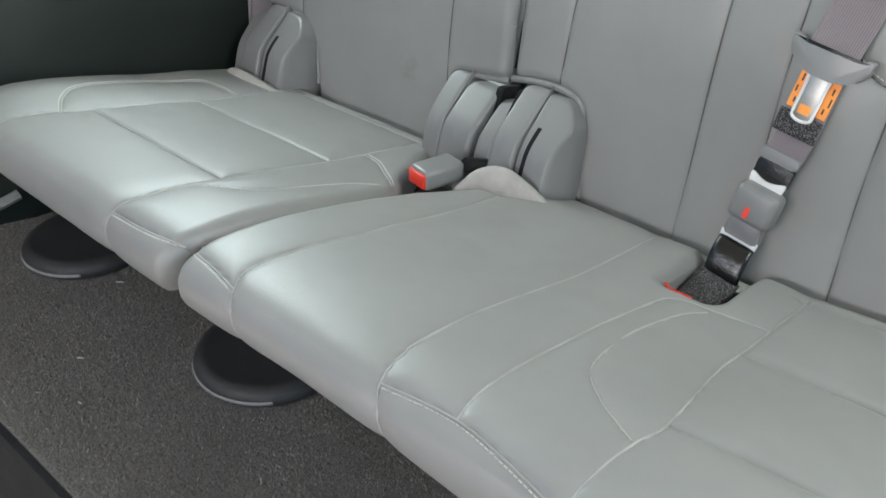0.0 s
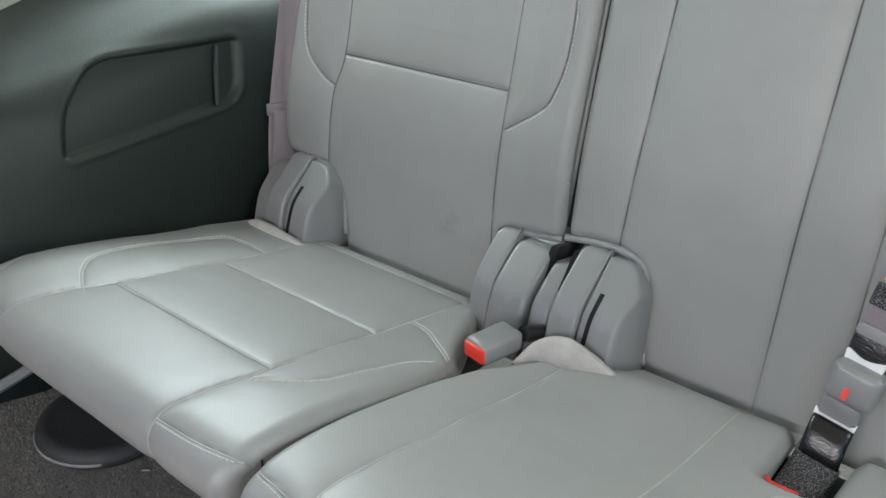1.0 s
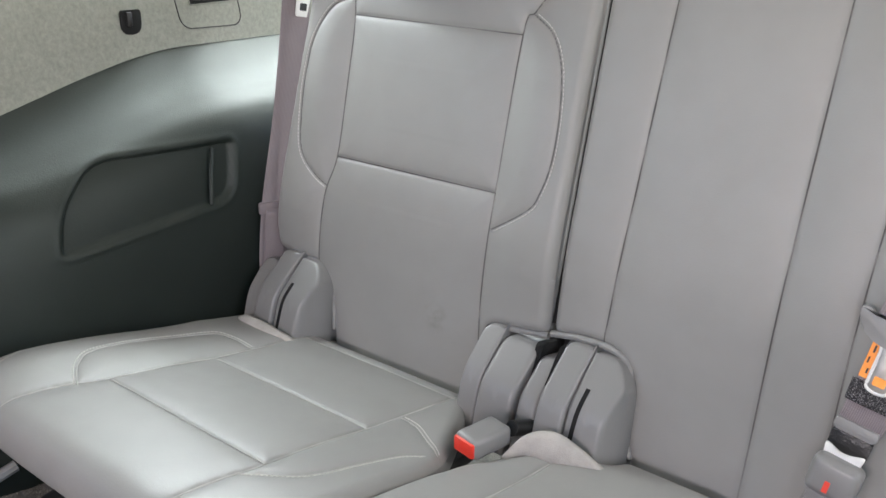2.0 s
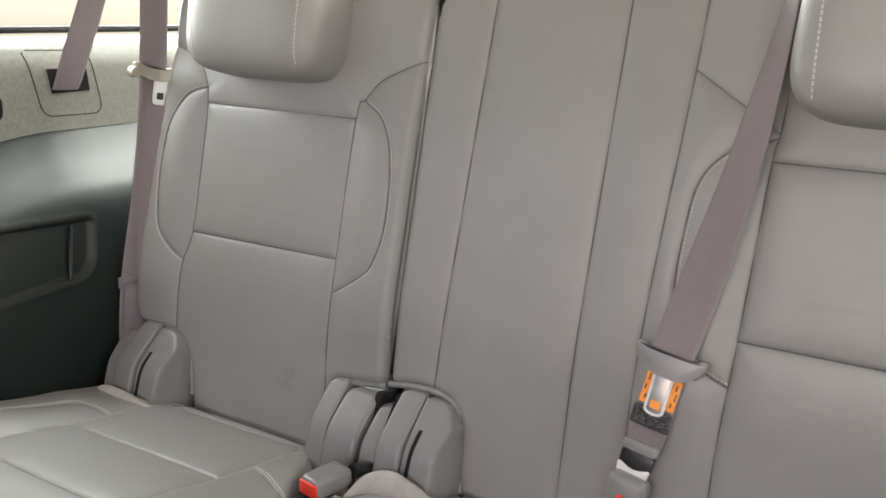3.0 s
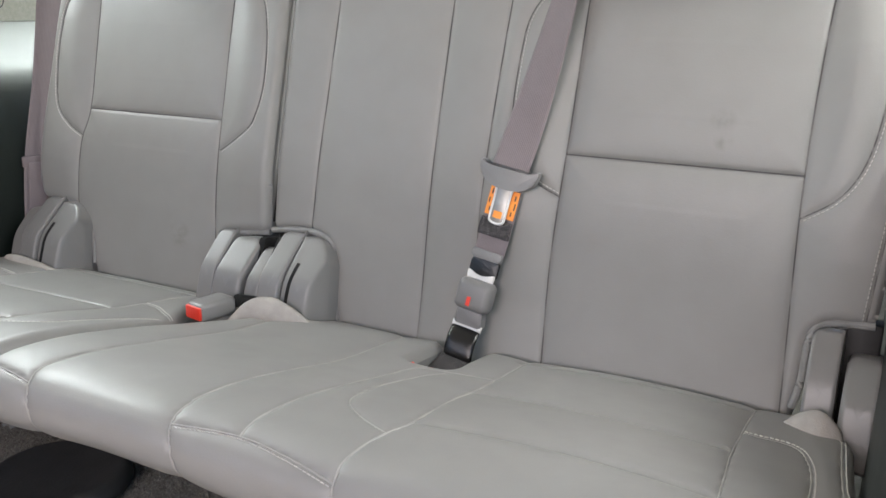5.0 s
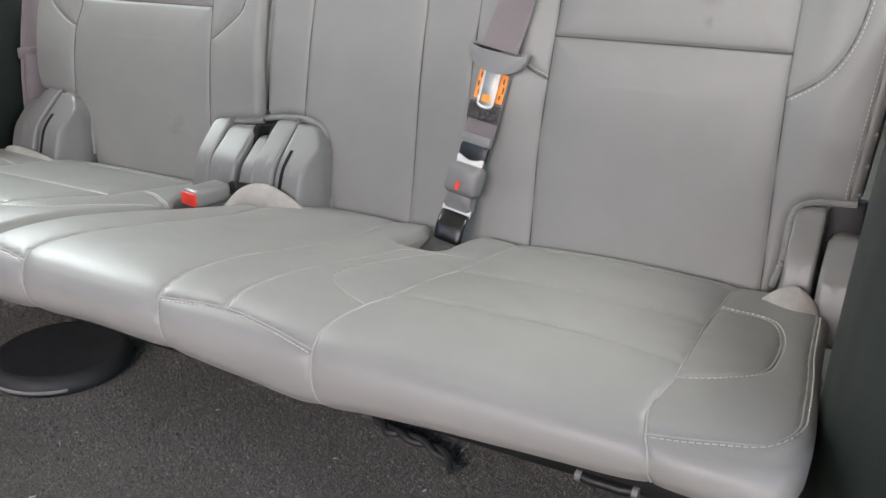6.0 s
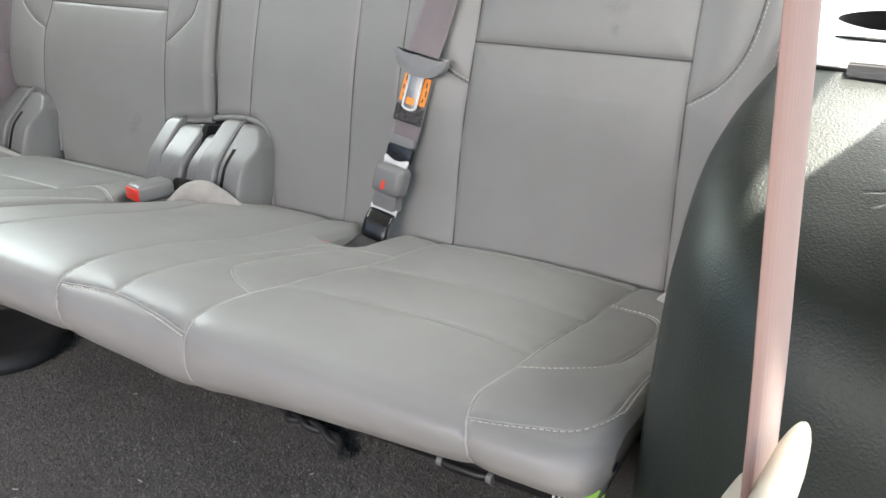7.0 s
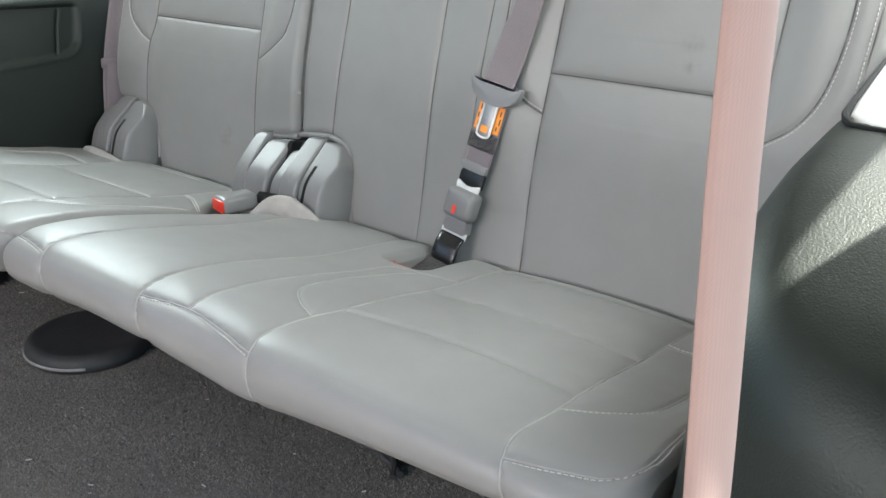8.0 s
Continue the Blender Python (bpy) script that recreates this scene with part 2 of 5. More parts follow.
def rounded(points, radius, arc=6):
    """A closed outline with its corners rounded; a point may carry its own radius."""
    n, out = len(points), []
    for i in range(n):
        a, b, c = (np.array(points[(i + k) % n][:2], float) for k in (-1, 0, 1))
        r = points[i][2] if len(points[i]) > 2 else radius
        u, w = (a - b) / np.linalg.norm(a - b), (c - b) / np.linalg.norm(c - b)
        r = min(r, 0.45 * np.linalg.norm(a - b), 0.45 * np.linalg.norm(c - b))
        for t in np.linspace(0, 1, arc):
            out.append((1 - t) ** 2 * (b + r * u) + 2 * t * (1 - t) * b + t * t * (b + r * w))
    return np.array(out)


def tube(points, radius, sides=8, closed=False):
    p = [Vector(q) for q in points]
    verts, faces = [], []
    up = Vector((0.13, 0.21, 1)).normalized()
    for i, q in enumerate(p):
        way = (p[min(i + 1, len(p) - 1)] - p[max(i - 1, 0)]).normalized()
        side = way.cross(up).normalized()
        above = side.cross(way)
        for k in range(sides):
            a = 2 * math.pi * k / sides
            verts.append(q + radius * (math.cos(a) * side + math.sin(a) * above))
    for i in range(len(p) - 1):
        for k in range(sides):
            l = (k + 1) % sides
            faces.append((i * sides + k, i * sides + l, (i + 1) * sides + l, (i + 1) * sides + k))
    faces += [tuple(range(sides))[::-1], tuple(range(len(verts) - sides, len(verts)))]
    return verts, faces


def ribbon(points, across, width, thick=0.0014, cells=10, bulge=0.0):
    """Webbing along points; across: its cross direction, one or one a point. Gives a mesh with a map in units of its width."""
    p = [Vector(q) for q in points]
    n = len(p)
    sides = [Vector(a).normalized() for a in (across if isinstance(across, list) else [across] * n)]
    verts, faces, uvs = [], [], []
    run = 0.0
    for i, q in enumerate(p):
        if i:
            run += (q - p[i - 1]).length
        way = (p[min(i + 1, n - 1)] - p[max(i - 1, 0)]).normalized()
        out = way.cross(sides[i]).normalized()
        for face in (1, -1):
            for k in range(cells + 1):
                s = k / cells - 0.5
                lift = 0.5 * thick * (1 - (abs(2 * s)) ** 8 * 0.9)
                verts.append(q + sides[i] * s * width + out * (face * lift + bulge * (1 - 4 * s * s)))
                uvs.append((s + 0.5, run / width))
    row = 2 * (cells + 1)
    for i in range(n - 1):
        for k in range(cells):
            a, b = i * row + k, (i + 1) * row + k
            faces.append((a, a + 1, b + 1, b))
            a, b = a + cells + 1, b + cells + 1
            faces.append((a + 1, a, b, b + 1))
        for k in (0, cells):
            a, b = i * row + k, (i + 1) * row + k
            faces.append((a, b, b + cells + 1, a + cells + 1) if k == 0 else (b, a, a + cells + 1, b + cells + 1))
    for i in (0, n - 1):
        for k in range(cells):
            a = i * row + k
            faces.append((a, a + cells + 1, a + cells + 2, a + 1) if i == 0 else (a + 1, a + cells + 2, a + cells + 1, a))
    return verts, faces, uvs


def belt_part(name, points, across, width, material, parent, label="", thick=0.0014, bulge=0.0):
    verts, faces, uvs = ribbon(points, across, width, thick, 10, bulge)
    ob = part(name, (verts, faces), material, parent, label, sharp=0)
    layer = ob.data.uv_layers.new(name="weave")
    for loop in ob.data.loops:
        layer.data[loop.index].uv = uvs[loop.vertex_index]
    return ob


# ---- upholstery ----


def nearest(p, line):
    """Distance from every point p to a polyline, and the nearest places on it."""
    a, b = line[:-1], line[1:]
    best, spot = np.full(len(p), 9.0), np.zeros_like(p)
    for s, e in zip(a, b):
        d = e - s
        t = np.clip(((p - s) @ d) / max(d @ d, 1e-12), 0, 1)
        q = s + t[:, None] * d
        r = np.hypot(*(p - q).T)
        hit = r < best
        best[hit], spot[hit] = r[hit], q[hit]
    return best, spot


def inside(p, ring):
    x, y = p.T
    odd = np.zeros(len(p), bool)
    for (ax, ay), (bx, by) in zip(ring, np.roll(ring, -1, 0)):
        if ay != by:
            odd ^= ((ay > y) != (by > y)) & (x < (bx - ax) * (y - ay) / (by - ay) + ax)
    return odd


def crosses(p, q, line):
    """For pairs of points p, q: whether the way between them crosses the polyline."""
    hit = np.zeros(len(p), bool)
    for a, b in zip(line[:-1], line[1:]):
        side = lambda u, v, w: (v[..., 0] - u[..., 0]) * (w[..., 1] - u[..., 1]) - (v[..., 1] - u[..., 1]) * (w[..., 0] - u[..., 0])  # noqa: E731
        hit |= (side(a, b, p) * side(a, b, q) < 0) & (side(p, q, a) * side(p, q, b) <= 0)
    return hit


def upholster(body_name, parent, ring, seams, place, under, cell=0.0027, roll=0.012, puff=0.0009, soft=0.009, shape=None, label="", welt=False):
    """A padded body over an outline (u, v): the cover falls away at the rim, is drawn in along the seams, and each piece of
    leather between seams is a panel of its own. seams: (points, stitched side or 0, depth, and True for a soft tuck with no
    folded edge). place(u, v, h): a place on the
    cover, h above it. under(u, v): the place below the rim."""
    lo, hi = ring.min(0), ring.max(0)
    nu, nv = (np.ceil((hi - lo) / cell).astype(int) + 1).tolist()
    uu, vv = np.meshgrid(lo[0] + cell * np.arange(nu), lo[1] + cell * np.arange(nv), indexing="ij")
    grid = np.stack([uu.ravel(), vv.ravel()], 1)
    lines = [curve(s[0]) for s in seams]
    gap, drawn = np.full(len(grid), 9.0), np.full(len(grid), 9.0)
    snap = np.full(len(grid), 0.48 * cell)
    goal = grid.copy()
    deep = np.zeros(len(grid))
    for line, seam in zip(lines, seams):
        box_lo, box_hi = line.min(0) - 0.05, line.max(0) + 0.05
        some = np.flatnonzero(((grid > box_lo) & (grid < box_hi)).all(1))
        d, spot = nearest(grid[some], line)
        gap[some] = np.minimum(gap[some], d)
        close = d < snap[some]
        goal[some[close]], snap[some[close]] = spot[close], d[close]
        tuck = len(seam) > 3
        deep[some] = np.maximum(deep[some], (1.0 if welt else 0.7) * seam[2] * np.exp(-((d / (0.0035 if tuck else 0.001 if welt else 0.0018)) ** 2)))
        drawn[some] = np.minimum(drawn[some], d)
    grid = goal
    centre = grid.reshape(nu, nv, 2)
    centre = (centre[:-1, :-1] + centre[1:, :-1] + centre[:-1, 1:] + centre[1:, 1:]) / 4
    keep = inside(centre.reshape(-1, 2), ring).reshape(nu - 1, nv - 1)
    index = np.arange(nu * nv).reshape(nu, nv)
    quads = np.stack([index[:-1, :-1], index[1:, :-1], index[1:, 1:], index[:-1, 1:]], -1)
    # the rim: edges with a piece on one side only
    rim = []
    padded = np.pad(keep, 1)
    for i, j in np.argwhere(keep):
        a, b, c, d = quads[i, j]
        for far, edge in (((i, j + 1), (a, b)), ((i + 2, j + 1), (b, c)), ((i + 1, j + 2), (c, d)), ((i + 1, j), (d, a))):
            if not padded[far]:
                rim.append(edge)
    on_rim = np.unique(np.array(rim))
    closed = np.vstack([ring, ring[:1]])
    grid[on_rim] = nearest(grid[on_rim], closed)[1]
    used = np.unique(quads[keep])
    away = np.full(len(grid), 0.0)
    away[used] = nearest(grid[used], closed)[0]
    away[on_rim] = 0
    fall = np.clip(1 - away / roll, 0, 1)
    high = -roll * (1 - np.sqrt(1 - fall**2 * 0.98)) + puff * (1 - np.exp(-drawn / soft)) - puff - deep
    if shape:
        high = high + shape(grid[:, 0], grid[:, 1])
    spots = {}
    for k in used:
        u, v = grid[k]
        wave = 0.001 * noise.noise((u * 7, v * 7, 0.3)) + 0.0002 * noise.noise((u * 34, v * 34, 1.7))
        spots[k] = place(u, v, high[k] + wave)
    # flood the pieces between the seams
    piece = np.where(keep, 0, -1)
    walls = []
    for da, db in ((1, 0), (0, 1)):
        p = centre[: nu - 1 - da, : nv - 1 - db].reshape(-1, 2)
        q = centre[da:, db:].reshape(-1, 2)
        cut = np.zeros(len(p), bool)
        for line in lines:
            near = np.flatnonzero(((p > line.min(0) - 2 * cell) & (p < line.max(0) + 2 * cell)).all(1))
            cut[near] |= crosses(p[near], q[near], line)
        walls.append(cut.reshape(nu - 1 - da, nv - 1 - db))
    count = 0
    sizes = {}
    for start in map(tuple, np.argwhere(keep)):
        if piece[start]:
            continue
        count += 1
        piece[start] = count
        todo, size = [start], 0
        while todo:
            i, j = todo.pop()
            size += 1
            for a, b, shut in ((i + 1, j, i < nu - 2 and walls[0][i, j]), (i - 1, j, i > 0 and walls[0][i - 1, j]), (i, j + 1, j < nv - 2 and walls[1][i, j]), (i, j - 1, j > 0 and walls[1][i, j - 1])):
                if 0 <= a < nu - 1 and 0 <= b < nv - 1 and piece[a, b] == 0 and not shut:
                    piece[a, b] = count
                    todo.append((a, b))
        sizes[count] = size
    # the body: rim walls and underside
    loop = {}
    for a, b in rim:
        loop[a] = b
    verts, faces, seen = [], [], {}

    def vert(key, spot):
        if key not in seen:
            seen[key] = len(verts)
            verts.append(spot)
        return seen[key]

    todo = set(loop)
    while todo:
        first = k = next(iter(todo))
        ring_low = []
        while k in todo:
            todo.discard(k)
            ring_low.append(vert((k, 1), under(*grid[k])))
            k = loop[k]
        if len(ring_low) > 2:
            faces.append(tuple(ring_low))
    for a, b in rim:
        faces.append((vert((b, 0), spots[b]), vert((a, 0), spots[a]), vert((a, 1), under(*grid[a])), vert((b, 1), under(*grid[b]))))
    small = {k for k, size in sizes.items() if size < 60}
    body = part(body_name, (verts, faces), LEATHER, parent, label)
    for k in sorted(set(sizes) - small):
        mine = quads[piece == k]
        ids, back = np.unique(mine, return_inverse=True)
        part("panel", ([spots[i] for i in ids], [tuple(f) for f in back.reshape(-1, 4).tolist()]), LEATHER, body, sharp=0)
    if small:
        mine = np.concatenate([quads[piece == k] for k in sorted(small)])
        ids, back = np.unique(mine, return_inverse=True)
        part("edge_binding", ([spots[i] for i in ids], [tuple(f) for f in back.reshape(-1, 4).tolist()]), LEATHER, body, sharp=0)
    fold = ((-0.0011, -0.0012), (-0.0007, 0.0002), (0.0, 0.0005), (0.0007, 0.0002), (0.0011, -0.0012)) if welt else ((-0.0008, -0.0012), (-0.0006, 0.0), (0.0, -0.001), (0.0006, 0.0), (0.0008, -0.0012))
    # threads, and on the cushions the folded edge of the leather along each seam
    for line, seam in zip(lines, seams):
        side = seam[1]
        spine = line[inside(line, ring)]
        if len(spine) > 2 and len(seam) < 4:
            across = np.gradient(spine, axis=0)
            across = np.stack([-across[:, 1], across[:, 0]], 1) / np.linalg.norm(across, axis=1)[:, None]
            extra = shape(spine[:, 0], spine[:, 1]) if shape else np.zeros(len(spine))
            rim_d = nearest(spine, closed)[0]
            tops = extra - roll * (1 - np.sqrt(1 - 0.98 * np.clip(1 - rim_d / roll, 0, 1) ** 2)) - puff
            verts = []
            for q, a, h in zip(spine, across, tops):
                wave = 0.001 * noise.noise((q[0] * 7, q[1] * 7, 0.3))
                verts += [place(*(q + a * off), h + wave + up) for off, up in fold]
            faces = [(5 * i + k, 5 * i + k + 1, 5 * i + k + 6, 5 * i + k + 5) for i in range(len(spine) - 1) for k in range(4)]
            # backrest folds have their crease shade painted in by the darker leather
            part("seam_fold", (verts, faces), *((WORN, body, "pale worn leather seam fold") if welt else (CREASE, body, "sunk leather seam with shade in its colour")), sharp=0)
        if not side:
            continue
        run = np.r_[0, np.cumsum(np.hypot(*np.diff(line, axis=0).T))]
        verts, faces = [], []
        for s in np.arange(0.004, run[-1] - 0.004, 0.0047):
            ends = []
            for at in (s, s + 0.0034):
                q = np.array([np.interp(at, run, line[:, n]) for n in (0, 1)])
                r = np.array([np.interp(min(at + 0.002, run[-1]), run, line[:, n]) for n in (0, 1)])
                w = np.array([np.interp(max(at - 0.002, 0), run, line[:, n]) for n in (0, 1)])
                way = (r - w) / max(np.linalg.norm(r - w), 1e-9)
                across = np.array([-way[1], way[0]]) * side
                ends.append((q, across))
            if not all(inside((q + 0.0035 * a)[None], ring)[0] for q, a in ends):
                continue
            base = len(verts)
            for q, a in ends:
                for off, lift in ((0.0028, 0.0), (0.0034, 0.001), (0.004, 0.0)):
                    u, v = q + a * off
                    d = np.hypot(*(closed - (u, v)).T).min()
                    edge = -roll * (1 - math.sqrt(1 - 0.98 * max(0, 1 - d / roll) ** 2))
                    tuck = puff * (1 - math.exp(-off / soft)) - puff
                    extra = float(shape(np.array([u]), np.array([v]))[0]) if shape else 0.0
                    wave = 0.001 * noise.noise((u * 7, v * 7, 0.3)) + 0.0002 * noise.noise((u * 34, v * 34, 1.7))
                    verts.append(place(u, v, edge + tuck + extra + wave + lift - 0.0001))
            faces += [(base, base + 1, base + 4, base + 3), (base + 1, base + 2, base + 5, base + 4), (base, base + 2, base + 1), (base + 3, base + 4, base + 5)]
        if verts:
            part("stitching", (verts, faces), THREAD, body, "pale raised top stitching", sharp=0)
    return body


# the plane of the backrests, leaning back from the bench's hinge line
LEAN = radians(13.0)
BASE_Z = 0.12
UP = Vector((0, math.sin(LEAN), math.cos(LEAN)))
OUT = Vector((0, -math.cos(LEAN), math.sin(LEAN)))


def on_back(u, v, h):
    return Vector((float(u), 0, BASE_Z)) + float(v) * UP + float(h) * OUT


def behind_back(u, v):
    return on_back(u, v, -0.085)


# the profile of the cushions, from the rear over the top and down the front edge
PROFILE = curve([(0.05, 0.112), (0.0, 0.12), (-0.05, 0.129), (-0.11, 0.137), (-0.17, 0.147), (-0.25, 0.167), (-0.317, 0.182), (-0.37, 0.189), (-0.41, 0.19), (-0.43, 0.184), (-0.4405, 0.171), (-0.4425, 0.154), (-0.437, 0.138), (-0.42, 0.127), (-0.36, 0.12)], 0.002)
RUN = np.r_[0, np.cumsum(np.hypot(*np.diff(PROFILE, axis=0).T))]
EDGE = RUN[np.argmin(np.hypot(*(PROFILE - (-0.41, 0.19)).T))]
TOP = PROFILE[RUN <= EDGE]
# the lower front edge sags below the seams and is drawn up between them
SAG = curve([(-0.5, 0.008), (-0.3, 0.006), (-0.1, 0.003), (0.0, 0.004), (0.08, 0.004), (0.17, 0.009), (0.26, 0.006), (0.34, 0.001), (0.415, -0.005), (0.47, 0.002), (0.57, 0.009), (0.68, 0.014), (0.8, 0.016)], 0.01)


def cushion_surface(left, left_radius, right, right_radius):
    """The cover of a cushion between two ends whose front corners are rounded in plan."""

    def on_cushion(u, v, h):
        # v is y as far as the front edge, and from there on goes down the front
        s = np.interp(-v, -TOP[:, 0], RUN[: len(TOP)]) if v > -0.41 else EDGE + (-0.41 - v)
        y, z = (np.interp(s, RUN, PROFILE[:, n]) for n in (0, 1))
        y0, z0 = (np.interp(s - 0.003, RUN, PROFILE[:, n]) for n in (0, 1))
        y1, z1 = (np.interp(s + 0.003, RUN, PROFILE[:, n]) for n in (0, 1))
        way = Vector((y1 - y0, z1 - z0)).normalized()
        share = min(1.0, max(0.0, (-0.34 - v) / 0.09))
        z += float(np.interp(u, SAG[:, 0], SAG[:, 1])) * min(1.0, max(0.0, (s - EDGE - 0.02) / 0.05))
        back = 0.0
        for past, radius in ((left + left_radius - u, left_radius), (u - right + right_radius, right_radius)):
            if past > 0:
                back = radius - math.sqrt(max(0.0, radius**2 - min(past, radius) ** 2))
        return Vector((float(u), y + way.y * float(h) + back * share * share * (3 - 2 * share), z - way.x * float(h)))

    return on_cushion


on_cushion = cushion_surface(-9, 0.01, 9, 0.01)


def under_cushion(u, v):
    p = on_cushion(u, v, 0)
    ends = max(0.0, min(1.0, (u - 0.735) / 0.04)) - max(0.0, min(1.0, (-0.43 - u) / 0.04))
    return Vector((u - 0.014 * ends, min(0.02, max(p.y, -0.40) + (0.03 if v < -0.41 else 0.0)), 0.105 + 0.015 * abs(ends)))


def belly(v):
    """The backrests swell forward to the cross seam and fall back towards the cushion."""
    t = np.clip(v / 0.23, 0, 1)
    return 0.015 * t * t * (3 - 2 * t) - 0.009


def crevice(v):
    """The cushions dip where they meet the backrests."""
    t = np.clip((v + 0.018) / 0.02, 0, 1)
    return -0.013 * t * t * (3 - 2 * t)


# ---- the bench: the narrow seat ----
narrow = thing("rear_seat", (-0.23, -0.2, 0), "narrow grey leather third-row seat with folding backrest", "car seat", "third-row bench")
wide = thing("rear_seat", (0.39, -0.2, 0), "wide grey leather third-row bench seat with folding backrest", "car seat", "third-row bench")

left_ring = rounded([(-0.436, 0.60, 0.04), (-0.44, 0.40), (-0.451, 0.22), (-0.457, 0.13), (-0.45, 0.093, 0.02), (-0.372, 0.091, 0.02), (-0.348, 0.062, 0.02), (-0.34, 0.03), (-0.325, -0.03), (-0.086, -0.03), (-0.085, 0.05), (-0.078, 0.086, 0.015), (-0.04, 0.091), (0.001, 0.096, 0.015), (0.0022, 0.60, 0.04)], 0.01)
left_seams = [
    ([(-0.33, -0.03), (-0.366, 0.07), (-0.372, 0.11), (-0.368, 0.19), (-0.355, 0.243), (-0.354, 0.34), (-0.356, 0.428), (-0.369, 0.472), (-0.395, 0.494), (-0.44, 0.51)], 0, 0.002),
    ([(-0.086, -0.03), (-0.09, 0.015), (-0.097, 0.118), (-0.096, 0.244), (-0.094, 0.427), (-0.082, 0.453), (-0.057, 0.48), (0.004, 0.508)], 0, 0.002),
    ([(-0.356, 0.429), (-0.094, 0.427)], 0, 0.002),
    ([(-0.355, 0.243), (-0.096, 0.244)], 0, 0.0028),
    ([(-0.357, 0.452), (-0.394, 0.437), (-0.417, 0.4), (-0.425, 0.353), (-0.426, 0.304), (-0.418, 0.245), (-0.39, 0.215), (-0.365, 0.2)], -1, 0.002),
    ([(-0.082, 0.45), (-0.052, 0.43), (-0.033, 0.394), (-0.025, 0.343), (-0.025, 0.291), (-0.033, 0.255), (-0.046, 0.233), (-0.094, 0.201)], 1, 0.002),
]


def left_shape(u, v):
    wing = np.clip((np.abs(u + 0.222) - 0.13) / 0.05, 0, 1)
    return belly(v) + 0.007 * wing * wing * (3 - 2 * wing) * np.clip((v - 0.06) / 0.1, 0, 1) * np.clip((0.5 - v) / 0.12, 0, 1)


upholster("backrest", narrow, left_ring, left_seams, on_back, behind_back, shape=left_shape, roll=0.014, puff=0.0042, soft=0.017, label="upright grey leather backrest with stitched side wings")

left_cushion_ring = rounded([(-0.462, 0.03), (-0.470, -0.2), (-0.47, -0.44, 0.03), (-0.464, -0.515), (-0.43, -0.545), (-0.03, -0.545), (-0.008, -0.50), (-0.004, -0.40), (-0.002, -0.2, 0.02), (-0.008, -0.15), (-0.03, -0.10), (-0.062, -0.04), (-0.074, 0.03)], 0.02)
left_cushion_seams = [
    ([(-0.372, -0.55), (-0.374, -0.43), (-0.37, -0.395), (-0.36, -0.347), (-0.351, -0.313), (-0.357, -0.167), (-0.34, 0.03)], 0, 0.002),
    ([(-0.1, -0.55), (-0.108, -0.43), (-0.105, -0.4), (-0.098, -0.35), (-0.094, -0.313), (-0.1, -0.167), (-0.086, 0.03)], 0, 0.002),
    ([(-0.351, -0.313), (-0.094, -0.313)], 0, 0.002),
    ([(-0.357, -0.167), (-0.1, -0.167)], 0, 0.002),
    ([(-0.347, -0.027), (-0.088, -0.027)], 0, 0.002),
    ([(-0.353, -0.35), (-0.395, -0.325), (-0.418, -0.29), (-0.424, -0.21), (-0.414, -0.135), (-0.392, -0.114), (-0.355, -0.11)], 1, 0.002),
    ([(-0.098, -0.345), (-0.055, -0.3), (-0.043, -0.24), (-0.035, -0.19), (-0.02, -0.165)], -1, 0.002),
    ([(-0.108, -0.43), (-0.05, -0.427), (-0.004, -0.42)], -1, 0.002),
    ([(-0.47, -0.2), (-0.462, -0.3), (-0.455, -0.38), (-0.43, -0.42), (-0.374, -0.43)], 0, 0.002),
    ([(-0.097, -0.116), (-0.07, -0.12), (-0.04, -0.137), (-0.016, -0.15)], 1, 0.002),
]


def left_cushion_shape(u, v):
    return crevice(v) + 0.009 * np.clip((-0.36 - u) / 0.06, 0, 1) * np.clip((v + 0.44) / 0.08, 0, 1) * np.clip((-0.04 - v) / 0.08, 0, 1)


upholster("cushion", narrow, left_cushion_ring, left_cushion_seams, cushion_surface(-0.47, 0.045, -0.003, 0.016), under_cushion, shape=left_cushion_shape, roll=0.016, puff=0.003, soft=0.012, welt=True, label="flat grey leather seat cushion with cross seams")

